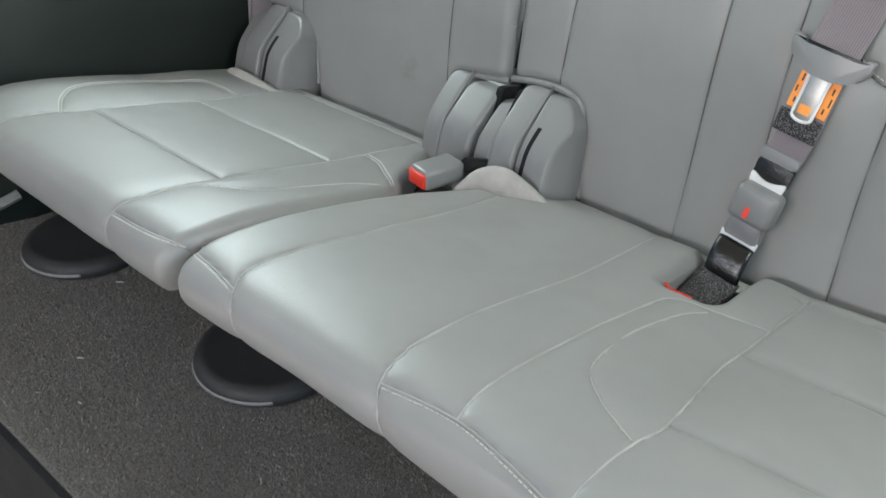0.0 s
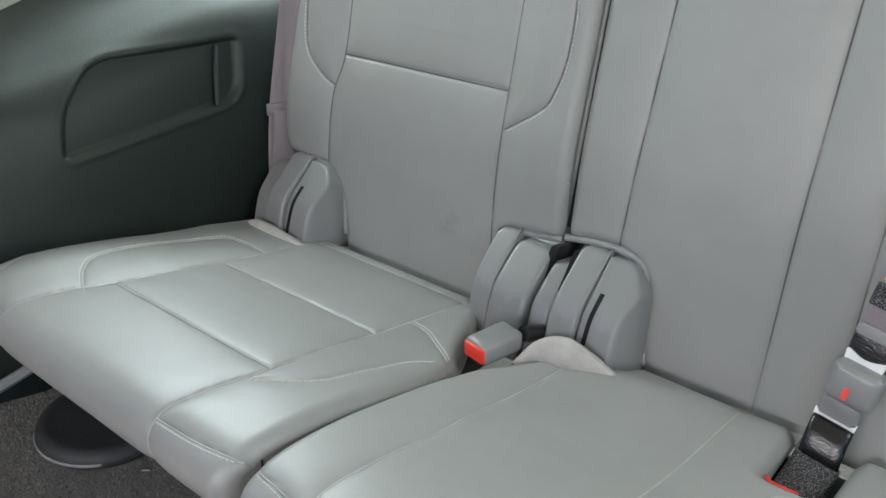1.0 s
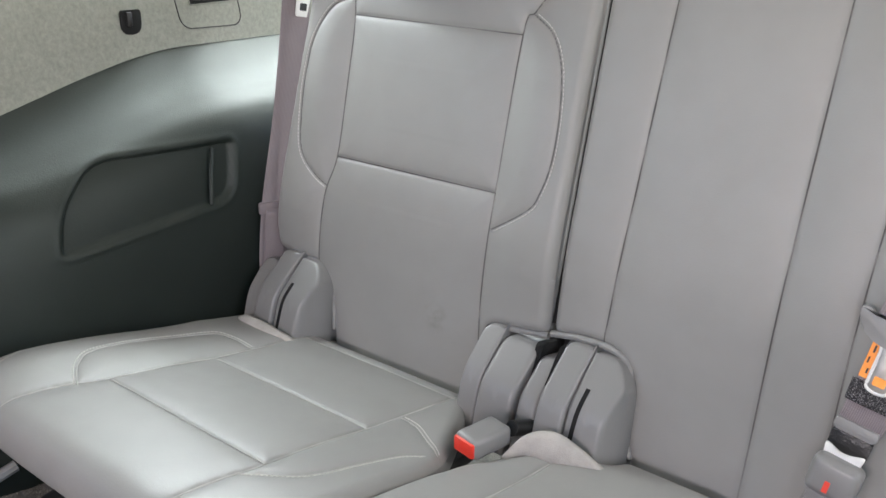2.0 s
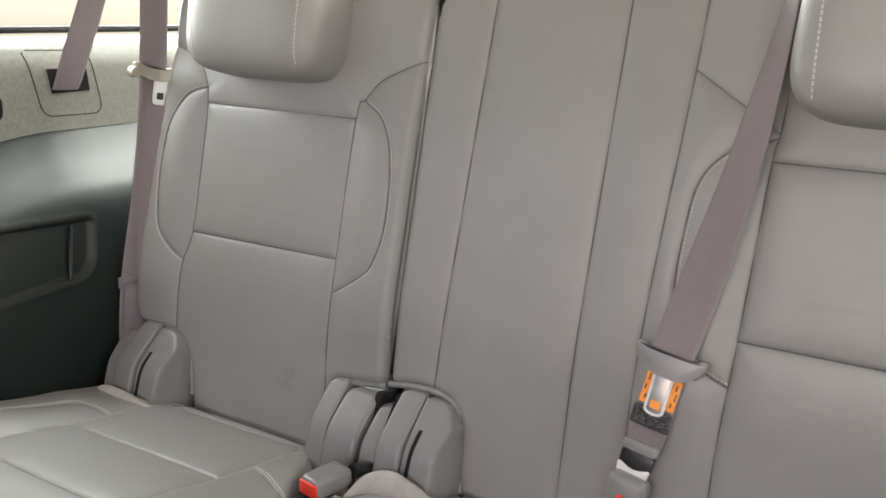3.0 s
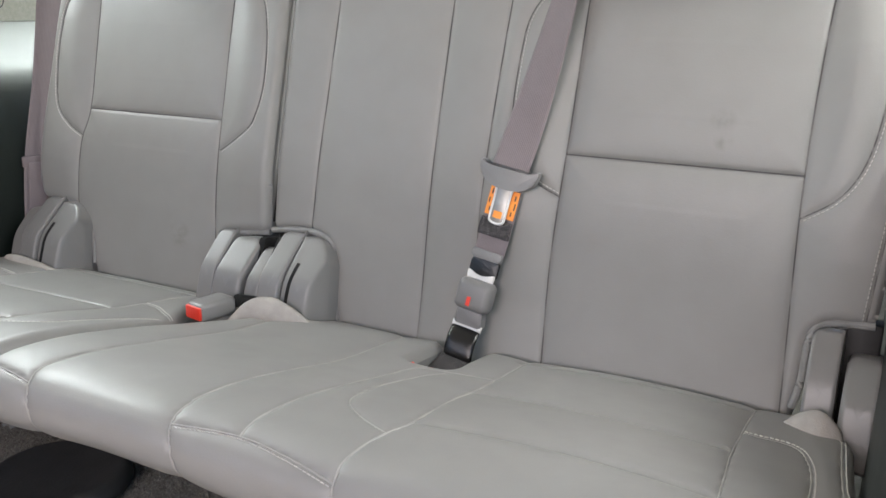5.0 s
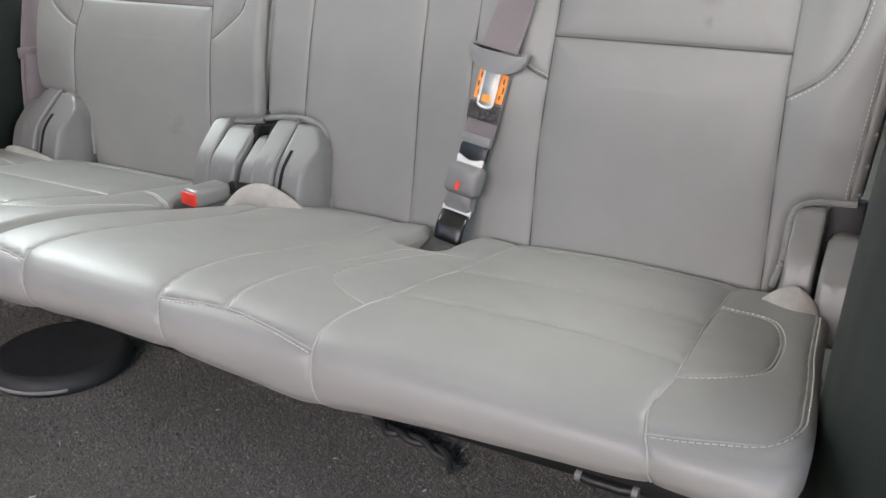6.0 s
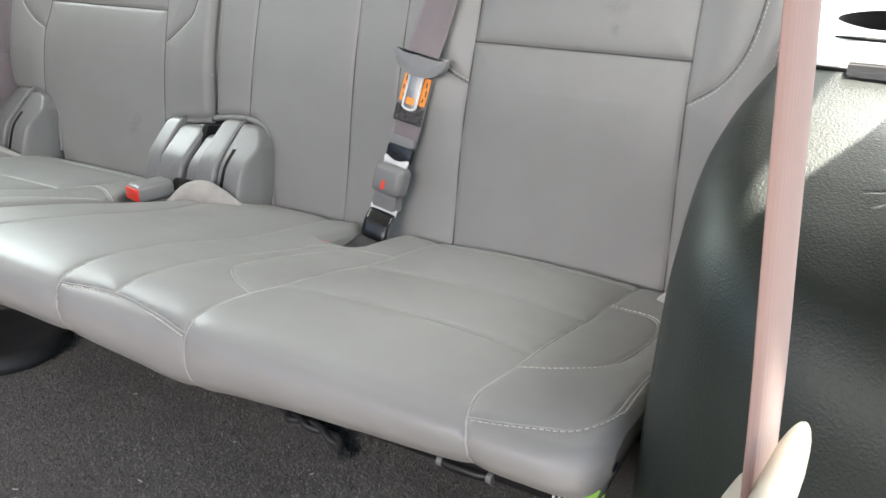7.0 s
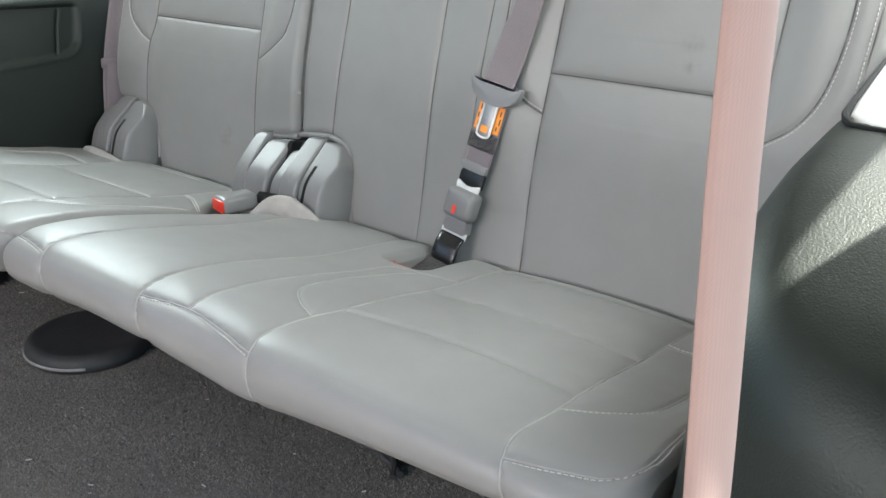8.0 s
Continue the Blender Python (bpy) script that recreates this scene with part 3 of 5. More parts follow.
# ---- the bench: the wide seat ----
right_ring = rounded([(0.786, 0.60, 0.04), (0.779, 0.3), (0.762, 0.097, 0.015), (0.718, 0.096, 0.015), (0.702, 0.08), (0.7, 0.03), (0.69, -0.03), (0.128, -0.03), (0.112, 0.02), (0.109, 0.085, 0.018), (0.09, 0.104, 0.015), (0.05, 0.107), (0.0052, 0.1, 0.015), (0.0066, 0.60, 0.04)], 0.01)
right_seams = [
    ([(0.068, 0.09), (0.073, 0.15), (0.08, 0.34), (0.088, 0.6)], 0, 0.002),
    ([(0.244, -0.03), (0.246, 0.2), (0.252, 0.6)], 0, 0.002),
    ([(0.314, -0.03), (0.319, 0.244), (0.329, 0.445), (0.335, 0.6)], 0, 0.002),
    ([(0.332, 0.514), (0.391, 0.477), (0.426, 0.455)], 0, 0.002),
    ([(0.424, 0.45), (0.381, 0.433), (0.355, 0.4), (0.347, 0.347), (0.346, 0.28), (0.358, 0.235), (0.386, 0.206), (0.415, 0.192)], 1, 0.002),
    ([(0.414, -0.03), (0.411, 0.1), (0.417, 0.242), (0.422, 0.426), (0.426, 0.46), (0.432, 0.6)], 0, 0.002),
    ([(0.422, 0.4265), (0.681, 0.4265)], 0, 0.002),
    ([(0.417, 0.242), (0.676, 0.243)], 0, 0.0028),
    ([(0.684, -0.03), (0.676, 0.243), (0.681, 0.426), (0.69, 0.456), (0.72, 0.485), (0.782, 0.506)], 0, 0.002),
    ([(0.685, 0.447), (0.715, 0.435), (0.735, 0.41), (0.742, 0.36), (0.74, 0.304), (0.73, 0.255), (0.71, 0.222), (0.676, 0.198)], 1, 0.002),
    ([(0.752, 0.09), (0.766, 0.3), (0.774, 0.6)], 1, 0.0015),
]


def right_shape(u, v):
    wing = np.clip((np.abs(u - 0.547) - 0.13) / 0.05, 0, 1) * np.clip((u - 0.26) / 0.13, 0, 1)
    return belly(v) + 0.007 * wing * wing * (3 - 2 * wing) * np.clip((v - 0.06) / 0.1, 0, 1) * np.clip((0.5 - v) / 0.12, 0, 1)


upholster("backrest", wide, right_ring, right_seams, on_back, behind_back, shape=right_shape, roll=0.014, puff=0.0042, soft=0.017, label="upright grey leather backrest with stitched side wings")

right_cushion_ring = rounded([(0.012, -0.15), (0.006, -0.2), (0.006, -0.40), (0.01, -0.50), (0.03, -0.545), (0.768, -0.545, 0.008), (0.778, -0.52, 0.012), (0.781, -0.44, 0.03), (0.779, -0.36), (0.768, -0.2), (0.76, -0.06), (0.735, -0.03), (0.72, 0.03), (0.353, 0.03), (0.353, -0.105, 0.012), (0.298, -0.108, 0.012), (0.297, 0.03), (0.14, 0.03), (0.12, -0.03), (0.06, -0.05), (0.035, -0.10)], 0.012)
right_cushion_seams = [
    ([(0.1, -0.55), (0.092, -0.46), (0.081, -0.429), (0.072, -0.404), (0.074, -0.35), (0.078, -0.28), (0.074, -0.2), (0.078, -0.04)], 0, 0.002),
    ([(0.27, -0.55), (0.264, -0.46), (0.253, -0.428), (0.246, -0.395), (0.243, -0.34), (0.242, 0.03)], 0, 0.002),
    ([(0.013, -0.419), (0.047, -0.423), (0.081, -0.429)], -1, 0.002),
    ([(0.253, -0.428), (0.32, -0.42), (0.372, -0.427), (0.42, -0.437)], -1, 0.002),
    ([(0.32, -0.42), (0.314, -0.38), (0.314, -0.3), (0.312, -0.2), (0.316, -0.14), (0.33, -0.122), (0.36, -0.118), (0.407, -0.11)], 0, 0.0016),
    ([(0.417, -0.354), (0.38, -0.333), (0.35, -0.302), (0.338, -0.25), (0.335, -0.2), (0.342, -0.15), (0.356, -0.125)], 0, 0.0016),
    ([(0.424, -0.55), (0.424, -0.48), (0.42, -0.437), (0.417, -0.41), (0.419, -0.358), (0.424, -0.318), (0.411, -0.22), (0.408, -0.167), (0.41, 0.03)], 0, 0.002),
    ([(0.69, -0.55), (0.688, -0.46), (0.682, -0.43), (0.677, -0.4), (0.68, -0.347), (0.672, -0.25), (0.664, -0.15), (0.664, 0.03)], 0, 0.002),
    ([(0.424, -0.318), (0.5, -0.315), (0.6, -0.312), (0.676, -0.314)], 0, 0.0022, True),
    ([(0.408, -0.167), (0.664, -0.167)], 0, 0.0024, True),
    ([(0.404, -0.029), (0.664, -0.027)], 0, 0.0024, True),
    ([(0.68, -0.347), (0.71, -0.322), (0.733, -0.284), (0.734, -0.213), (0.726, -0.145), (0.708, -0.11), (0.664, -0.105)], -1, 0.002),
    ([(0.682, -0.43), (0.723, -0.421), (0.757, -0.409), (0.769, -0.385), (0.768, -0.34), (0.763, -0.27), (0.757, -0.2), (0.748, -0.05)], -1, 0.002),
]
def right_cushion_shape(u, v):
    """A low crown between the two long seams, and a slight hollow along them."""
    across = np.clip((u - 0.41) / 0.27, 0, 1)
    return crevice(v) + 0.005 * np.sin(np.pi * across) * np.clip((v + 0.43) / 0.1, 0, 1)


upholster("cushion", wide, right_cushion_ring, right_cushion_seams, cushion_surface(0.005, 0.016, 0.781, 0.034), under_cushion, shape=right_cushion_shape, roll=0.014, puff=0.003, soft=0.012, welt=True, label="flat grey leather seat cushion with belt slot")


# an added black strip that stands in for the shade between the backrests
gap_shade = [on_back(x, v, h) for v in (0.112, 0.6) for x, h in ((-0.001, -0.08), (0.0095, -0.08), (0.0095, -0.012), (-0.001, -0.012))]
part("gap_shade", (gap_shade, [(0, 1, 2, 3), (7, 6, 5, 4), (0, 4, 5, 1), (1, 5, 6, 2), (2, 6, 7, 3), (3, 7, 4, 0)]), VOID, wide, "added black strip for the shade between the backrests")


def piping(parent, points):
    part("piping", tube([on_back(u, v, h) for u, v, h in curve([(u, v + 0.001, float(belly(v)) - 0.0045) for u, v in points], 0.006)], 0.0042, 8), PIPING, parent, "thin grey edge piping")


piping(narrow, [(-0.43, 0.093), (-0.40, 0.092), (-0.372, 0.090), (-0.346, 0.072), (-0.335, 0.035), (-0.33, 0.005)])
piping(narrow, [(-0.092, -0.005), (-0.089, 0.03), (-0.085, 0.065), (-0.075, 0.086), (-0.04, 0.0905), (0.002, 0.096)])
piping(wide, [(0.005, 0.1), (0.05, 0.106), (0.09, 0.103), (0.109, 0.085), (0.114, 0.03), (0.124, -0.01)])
piping(wide, [(0.762, 0.099), (0.718, 0.095), (0.703, 0.08), (0.7, 0.03), (0.694, 0.0)])


# ---- hinge covers between cushion and backrest ----
def pod(name, parent, ring, reach, roll, material, label="", depth=-0.06):
    """A moulded cover over a convex outline on the backrest: reach(u, v) off it, its edge rounded by roll."""
    centre = ring.mean(0)
    n = len(ring)
    closed = np.vstack([ring, ring[:1]])
    verts, faces = [on_back(u, v, depth) for u, v in ring], []
    steps = [1.0, 0.985, 0.965, 0.94, 0.9, 0.85, 0.79, 0.72, 0.64, 0.55, 0.45, 0.34, 0.22]
    for s in steps:
        for p in centre + (ring - centre) * s:
            d = nearest(p[None], closed)[0][0]
            fall = max(0, 1 - d / roll)
            verts.append(on_back(p[0], p[1], reach(*p) - roll * (1 - math.sqrt(1 - 0.985 * fall * fall))))
    verts.append(on_back(*centre, reach(*centre)))
    rows = len(steps) + 1
    for r in range(rows - 1):
        for i in range(n):
            k = (i + 1) % n
            faces.append((r * n + i, r * n + k, (r + 1) * n + k, (r + 1) * n + i))
    last = (rows - 1) * n
    faces += [(last + i, last + (i + 1) % n, len(verts) - 1) for i in range(n)]
    return part(name, (verts, faces), material, parent, label, sharp=55)


def arch(bottom, top, crest, bend=0.4, soft=0.0035, skirt=None):
    """Reach of a hinge cover: upright below, breaking back to the crest above; past the skirt it falls away to the side."""

    def reach(u, v):
        front = bottom - 0.06 * max(0.0, v)
        back = top + (bottom - top) * (crest - v) / (crest * (1 - bend))
        far = -soft * math.log(math.exp(-front / soft) + math.exp(-back / soft))
        if skirt is not None:
            side = bottom - 3.0 * (u - skirt)
            far = -0.002 * math.log(math.exp(-far / 0.002) + math.exp(-side / 0.002))
        return max(0.002, far)

    return reach


def hinge_cover(parent, x0, x1, bottom, crest, roll, cut=(0.008, 0.008), lean=0.0, label="rounded grey plastic hinge cover"):
    wide_cut = cut[1] > 0.02
    corner = [(x1 + 0.8 * lean, 0.74 * crest, 0.022), (x0 + 0.75 * (x1 - x0), crest, 0.014)] if wide_cut else [(x1, crest, cut[1])]
    ring = rounded([(x0, -0.04, 0.004), (x1 + lean, -0.04, 0.004)] + corner + [(x0, crest, cut[0])], 0.006, 9)
    ring = curve(np.vstack([ring, ring[:1]]), 0.004)[:-1]
    return pod("hinge_cover", parent, ring, arch(bottom, 0.004, crest, skirt=x1 if wide_cut else None), roll, COVER, label)


def slot_in(cover, x, bottom, crest, lean=0.004, width=0.005):
    reach = arch(bottom, 0.004, crest)
    verts, faces = [], []
    line = np.linspace(-0.03, 0.66 * crest, 16)
    for v in line:
        for du, dh in ((-width / 2, -0.004), (-width / 2, 0.0006), (width / 2, 0.0006), (width / 2, -0.004)):
            verts.append(on_back(x + du + lean * v / crest, v, reach(x, v) + dh))
    for i in range(len(line) - 1):
        for k in range(3):
            faces.append((4 * i + k, 4 * i + k + 1, 4 * i + k + 5, 4 * i + k + 4))
    n = len(verts) - 4
    faces += [(3, 2, 1, 0), (n, n + 1, n + 2, n + 3)]
    part("slot", (verts, faces), VOID, cover, "narrow black slot")


hinge_cover(narrow, -0.464, -0.432, 0.036, 0.08, 0.004, (0.014, 0.008))
hinge_cover(narrow, -0.428, -0.394, 0.05, 0.099, 0.0035, (0.010, 0.004))
slot_in(hinge_cover(narrow, -0.393, -0.350, 0.045, 0.094, 0.0035, (0.004, 0.026), 0.015, "rounded grey plastic hinge cover with slot"), -0.384, 0.045, 0.094)
hinge_cover(narrow, -0.076, -0.049, 0.043, 0.093, 0.0035, (0.022, 0.004))
hinge_cover(narrow, -0.048, 0.0, 0.047, 0.087, 0.006, (0.014, 0.014))
hinge_cover(wide, 0.004, 0.029, 0.043, 0.078, 0.005, (0.010, 0.010))
hinge_cover(wide, 0.034, 0.067, 0.053, 0.103, 0.0035, (0.010, 0.004))
slot_in(hinge_cover(wide, 0.068, 0.110, 0.048, 0.1, 0.0035, (0.004, 0.03), 0.013, "rounded grey plastic hinge cover with slot"), 0.078, 0.048, 0.1)
hinge_cover(wide, 0.706, 0.736, 0.03, 0.09, 0.004, (0.012, 0.006))
hinge_cover(wide, 0.742, 0.776, 0.05, 0.068, 0.006, (0.012, 0.010))
for seat, x0, x1 in ((narrow, -0.445, -0.34), (narrow, -0.07, 0.002), (wide, 0.01, 0.1), (wide, 0.705, 0.77)):
    part("recliner_plate", box(x0, x1, 0.05, 0.075, 0.05, 0.21, 0.003), BLACK, seat, "black steel recliner plate")


def gap_block(parent, u0, u1, top, reach):
    """An added black block that stands in for the shade in the gap between two covers."""
    bm = bmesh.new()
    outline = rounded([(-0.03, -0.05, 0.002), (-0.03, reach, 0.006), (0.45 * top, reach, 0.012), (top, 0.006, 0.006), (top, -0.05, 0.002)], 0.004, 5)
    rows = [[bm.verts.new(on_back(u, v, h)) for v, h in outline] for u in (u0, u1)]
    bm.faces.new(rows[0])
    bm.faces.new(rows[1][::-1])
    for i in range(len(outline)):
        bm.faces.new((rows[0][i - 1], rows[0][i], rows[1][i], rows[1][i - 1]))
    part("gap_block", bm, VOID, parent, "added black block for the shade between hinge covers")


gap_block(narrow, -0.434, -0.426, 0.082, 0.028)
gap_block(narrow, -0.004, 0.0025, 0.09, 0.016)
gap_block(wide, 0.003, 0.005, 0.09, 0.016)
gap_block(wide, 0.026, 0.036, 0.094, 0.03)


def flap(parent, points):
    """A felt tongue that bulges up where cushion and backrest meet."""
    spine = curve(points, 0.006)
    verts, faces = [], []
    n = len(spine)
    for i, (x, y, z) in enumerate(spine):
        s = math.sin(math.pi * i / (n - 1))
        for dy, dz in ((-0.016 * s - 0.004, -0.012 - 0.03 * s), (-0.006 * s, -0.004 * s), (0.0, 0.002 * s), (0.006, 0.0), (0.012, -0.02)):
            verts.append((x, y + dy, z + dz))
    for i in range(n - 1):
        for k in range(4):
            faces.append((5 * i + k, 5 * i + k + 1, 5 * i + k + 6, 5 * i + k + 5))
    m = 5 * (n - 1)
    faces += [(4, 3, 2, 1, 0), tuple(range(m, m + 5))]
    faces += [(5 * i, 5 * i + 5, 5 * i + 9, 5 * i + 4) for i in range(n - 1)]
    part("flap", (verts, faces), FLAP, parent, "pale grey felt cover flap", sharp=0)


flap(wide, [(0.03, -0.10, 0.130), (0.045, -0.078, 0.15), (0.07, -0.066, 0.156), (0.098, -0.06, 0.145), (0.125, -0.055, 0.128)])
flap(narrow, [(-0.45, -0.06, 0.128), (-0.43, -0.062, 0.140), (-0.39, -0.06, 0.138), (-0.33, -0.055, 0.124)])
flap(wide, [(0.692, -0.05, 0.126), (0.708, -0.055, 0.142), (0.727, -0.06, 0.150), (0.745, -0.06, 0.136), (0.75, -0.06, 0.122)])


# ---- headrests ----
def headrest(parent, x, half):
    n = 18
    bm = bmesh.new()
    bmesh.ops.create_cube(bm, size=2)
    bmesh.ops.subdivide_edges(bm, edges=bm.edges, cuts=n, use_grid_fill=True)
    for v in bm.verts:
        a, b, c = v.co
        s = (abs(a) ** 5 + abs(b) ** 5 + abs(c) ** 5) ** (1 / 5)
        a, b, c = a / s, b / s, c / s
        v.co = on_back(x + half * a * (1 - 0.04 * c), 0.574 + 0.108 * c, 0.032 + 0.06 * b * (1 + 0.12 * c))
    ob = part("headrest", bm, LEATHER, parent, "rounded grey leather headrest", sharp=0)
    for side in (-1, 1):
        verts, faces = [], []
        for c in np.arange(-0.86, 0.86, 0.052):
            base = len(verts)
            for cc in (c, c + 0.038):
                for a in (0.792 - 0.05 * max(0, -cc), 0.8 - 0.05 * max(0, -cc), 0.808 - 0.05 * max(0, -cc)):
                    b = (1 - min(0.98, a**5 + abs(cc) ** 5)) ** 0.2
                    verts.append(on_back(x + side * half * a * (1 - 0.04 * cc), 0.574 + 0.108 * cc, 0.0324 + 0.06 * b * (1 + 0.12 * cc)))
            faces += [(base, base + 1, base + 4, base + 3), (base + 1, base + 2, base + 5, base + 4)]
        part("stitching", (verts, faces), THREAD, ob, "pale raised top stitching", sharp=0)
    for dx in (-0.06, 0.06):
        part("post", tube([on_back(x + dx, v, -0.03) for v in (0.44, 0.6)], 0.006, 10), STEEL, parent, "steel headrest post")


headrest(narrow, -0.231, 0.112)
headrest(wide, 0.551, 0.116)


# ---- under the bench ----
def foot_pad(parent, x, y, r):
    """A round rubber pad on the carpet below the bench."""
    bm = bmesh.new()
    rings = [(r - 0.004, 0.0), (r, 0.005), (r, 0.011), (r - 0.003, 0.017), (r - 0.009, 0.021), (r - 0.014, 0.0215), (r - 0.018, 0.0205), (r * 0.35, 0.0205), (0.004, 0.0205)]
    loops = [[bm.verts.new((x + q * math.cos(a), y + q * math.sin(a), z)) for a in np.linspace(0, 2 * math.pi, 56, endpoint=False)] for q, z in rings]
    for a, b in zip(loops, loops[1:]):
        for i in range(56):
            bm.faces.new((a[i - 1], a[i], b[i], b[i - 1]))
    bm.faces.new(loops[-1])
    bm.faces.new(loops[0][::-1])
    pad = part("foot_pad", bm, PAD, parent, "round black rubber foot pad", sharp=60)
    # the highlight on the front lower rim, drawn as a pale strip
    part("rim_highlight", tube([(x + (r - 0.0015) * math.cos(a), y + (r - 0.0015) * math.sin(a), 0.008) for a in np.linspace(1.3 * math.pi, 1.8 * math.pi, 40)], 0.0027, 8), PIPING, pad, "pale strip painted as the highlight on the lower rim", sharp=0)


foot_pad(wide, -0.016, -0.334, 0.079)
foot_pad(narrow, -0.36, -0.35, 0.079)
for seat, xs in ((narrow, (-0.40, -0.08)), (wide, (0.08, 0.42, 0.70))):
    for x in xs:
        part("support_leg", box(x - 0.014, x + 0.014, -0.12, -0.09, 0.0, 0.1, 0.003), BLACK, seat, "black steel support leg")
part("under_rail", box(-0.43, -0.03, -0.345, -0.315, 0.07, 0.098, 0.004), BLACK, narrow, "black steel rail below the cushion")
part("under_rail", box(0.03, 0.735, -0.345, -0.315, 0.07, 0.098, 0.004), BLACK, wide, "black steel rail below the cushion")
part("under_plate", box(0.03, 0.735, -0.31, -0.02, 0.08, 0.098, 0.003), BLACK, wide, "black underside plate")
part("under_plate", box(-0.43, -0.03, -0.31, -0.02, 0.08, 0.098, 0.003), BLACK, narrow, "black underside plate")
tag = part("warning_tag", moved(box(-0.019, 0.02, -0.0008, 0.0008, -0.013, 0.013), pose(0.735, -0.347, 0.08, -38, 0, 12)), WHITE, wide, "white and green paper tag")
part("green_band", moved(box(0.005, 0.02, -0.0016, -0.0009, -0.013, 0.013), pose(0.735, -0.347, 0.08, -38, 0, 12)), GREEN, tag, "bright green band")
for i in range(5):
    part("print_bar", moved(box(-0.017 + 0.0044 * i, -0.0146 + 0.0044 * i, -0.0015, -0.0009, 0.0, 0.008), pose(0.735, -0.347, 0.08, -38, 0, 12)), BLACK, tag)

bar = part("release_bar", tube([(0.612, -0.345, 0.074), (0.622, -0.347, 0.0735), (0.648, -0.347, 0.0735), (0.658, -0.345, 0.074)], 0.0045, 10), BLACK, wide, "short black release bar below the cushion")
for x in (0.6105, 0.6575):
    part("end_cap", tube([(x, -0.345, 0.074), (x + 0.005, -0.3455, 0.074)], 0.0052, 10), COVER, bar, "pale grey end cap")

# a loose wiring loom hangs from below the wide seat onto the carpet
loom = thing("cable", (0.42, -0.28, 0), "loose black taped cable trailing on the carpet", "cable")
strand = curve([(0.352, -0.2, 0.09), (0.354, -0.225, 0.05), (0.362, -0.255, 0.014), (0.385, -0.277, 0.009), (0.41, -0.283, 0.011), (0.435, -0.284, 0.009), (0.46, -0.29, 0.007), (0.478, -0.304, 0.006)], 0.006)
for name, phase in (("cable_sheath", 0.0), ("taped_lead", math.pi)):
    part(name, tube([p + (0.0034 * math.sin(i * 0.55 + phase), 0.0034 * math.cos(i * 0.55 + phase), 0.0016 * math.sin(i * 0.55 + phase)) for i, p in enumerate(strand)], 0.0038, 8), PAD, loom)

# ---- belts ----
centre_belt = thing("seat_belt", (0.35, -0.04, 0.13), "mauve grey centre lap belt latched into small buckle on bench", "seat belt")
path = curve([(0.424, 0.62, 0.02), (0.419, 0.56, 0.014), (0.402, 0.435, 0.012), (0.380, 0.32, 0.014), (0.361, 0.23, 0.022), (0.3575, 0.212, 0.0262)], 0.01)
twist = [radians(62) * max(0.0, min(1.0, (p[1] - 0.25) / 0.33)) for p in path]
across = [math.cos(a) * (Vector((0.985, 0, 0)) - 0.17 * UP) + math.sin(a) * OUT for a in twist]
belt_part("webbing", [on_back(p[0], p[1], p[2] + 0.02 * math.sin(a)) for p, a in zip(path, twist)], across, 0.047, BELT, centre_belt, "mauve grey ribbed webbing")
TILT_ACROSS = (Vector((1, 0, 0)) - 0.16 * UP).normalized()
TILT_DOWN = (-UP - 0.16 * Vector((1, 0, 0))).normalized()


def belt_frame(u, v, h):
    """A pose on the backrest whose x runs across the belt, y up along it and z off the seat."""
    m = Matrix.Identity(4)
    for n, axis in enumerate((TILT_ACROSS, -TILT_DOWN, TILT_ACROSS.cross(-TILT_DOWN))):
        m.col[n][:3] = axis
    m.col[3][:3] = on_back(u, v, h)
    return m


def plate(outline, thick, bevel, m):
    bm = bmesh.new()
    lower = [bm.verts.new((x, y, 0)) for x, y in outline]
    upper = [bm.verts.new((x, y, thick)) for x, y in outline]
    bm.faces.new(lower[::-1])
    top = bm.faces.new(upper)
    for i in range(len(lower)):
        bm.faces.new((lower[i - 1], lower[i], upper[i], upper[i - 1]))
    if bevel:
        bmesh.ops.bevel(bm, geom=list(top.edges), offset=bevel, segments=3, profile=0.5, affect="EDGES")
    return moved(bm, m)


m = belt_frame(0.357, 0.205, 0.019)
grip = rounded([(-0.038, 0.018, 0.006), (-0.036, 0.0, 0.012), (-0.016, -0.012, 0.012), (0.016, -0.012, 0.012), (0.036, 0.0, 0.012), (0.038, 0.018, 0.006), (0.029, 0.0165), (0.026, 0.012), (-0.026, 0.012), (-0.029, 0.0165)], 0.003)
part("tongue_grip", plate(grip, 0.009, 0.0025, m), COVER, centre_belt, "grey plastic belt tongue grip")
m = belt_frame(0.351, 0.170, 0.022)
blade = part("tongue", plate(rounded([(-0.0095, 0.032), (-0.0095, -0.018), (0.0095, -0.018), (0.0095, 0.032)], 0.005), 0.002, 0.0006, m), STEEL, centre_belt, "steel belt tongue")
part("tongue_hole", plate(rounded([(-0.0055, -0.003), (-0.0055, -0.0115), (0.0055, -0.0115), (0.0055, -0.003)], 0.0015), 0.0006, 0, belt_frame(0.351, 0.170, 0.0241)), ORANGE, blade, "orange label showing through the hole")
lip = belt_frame(0.351, 0.170, 0.0235)
part("tongue_lip", tube([lip @ Vector((x, y, 0)) for x, y in curve([(-0.0105, 0.026), (-0.0095, 0.015), (-0.0095, -0.008), (-0.0085, -0.0155), (0.0, -0.018), (0.0085, -0.0155), (0.0095, -0.008), (0.0095, 0.015), (0.0105, 0.026)], 0.003)], 0.0016, 8), WHITE, blade, "bright rolled tongue edge")
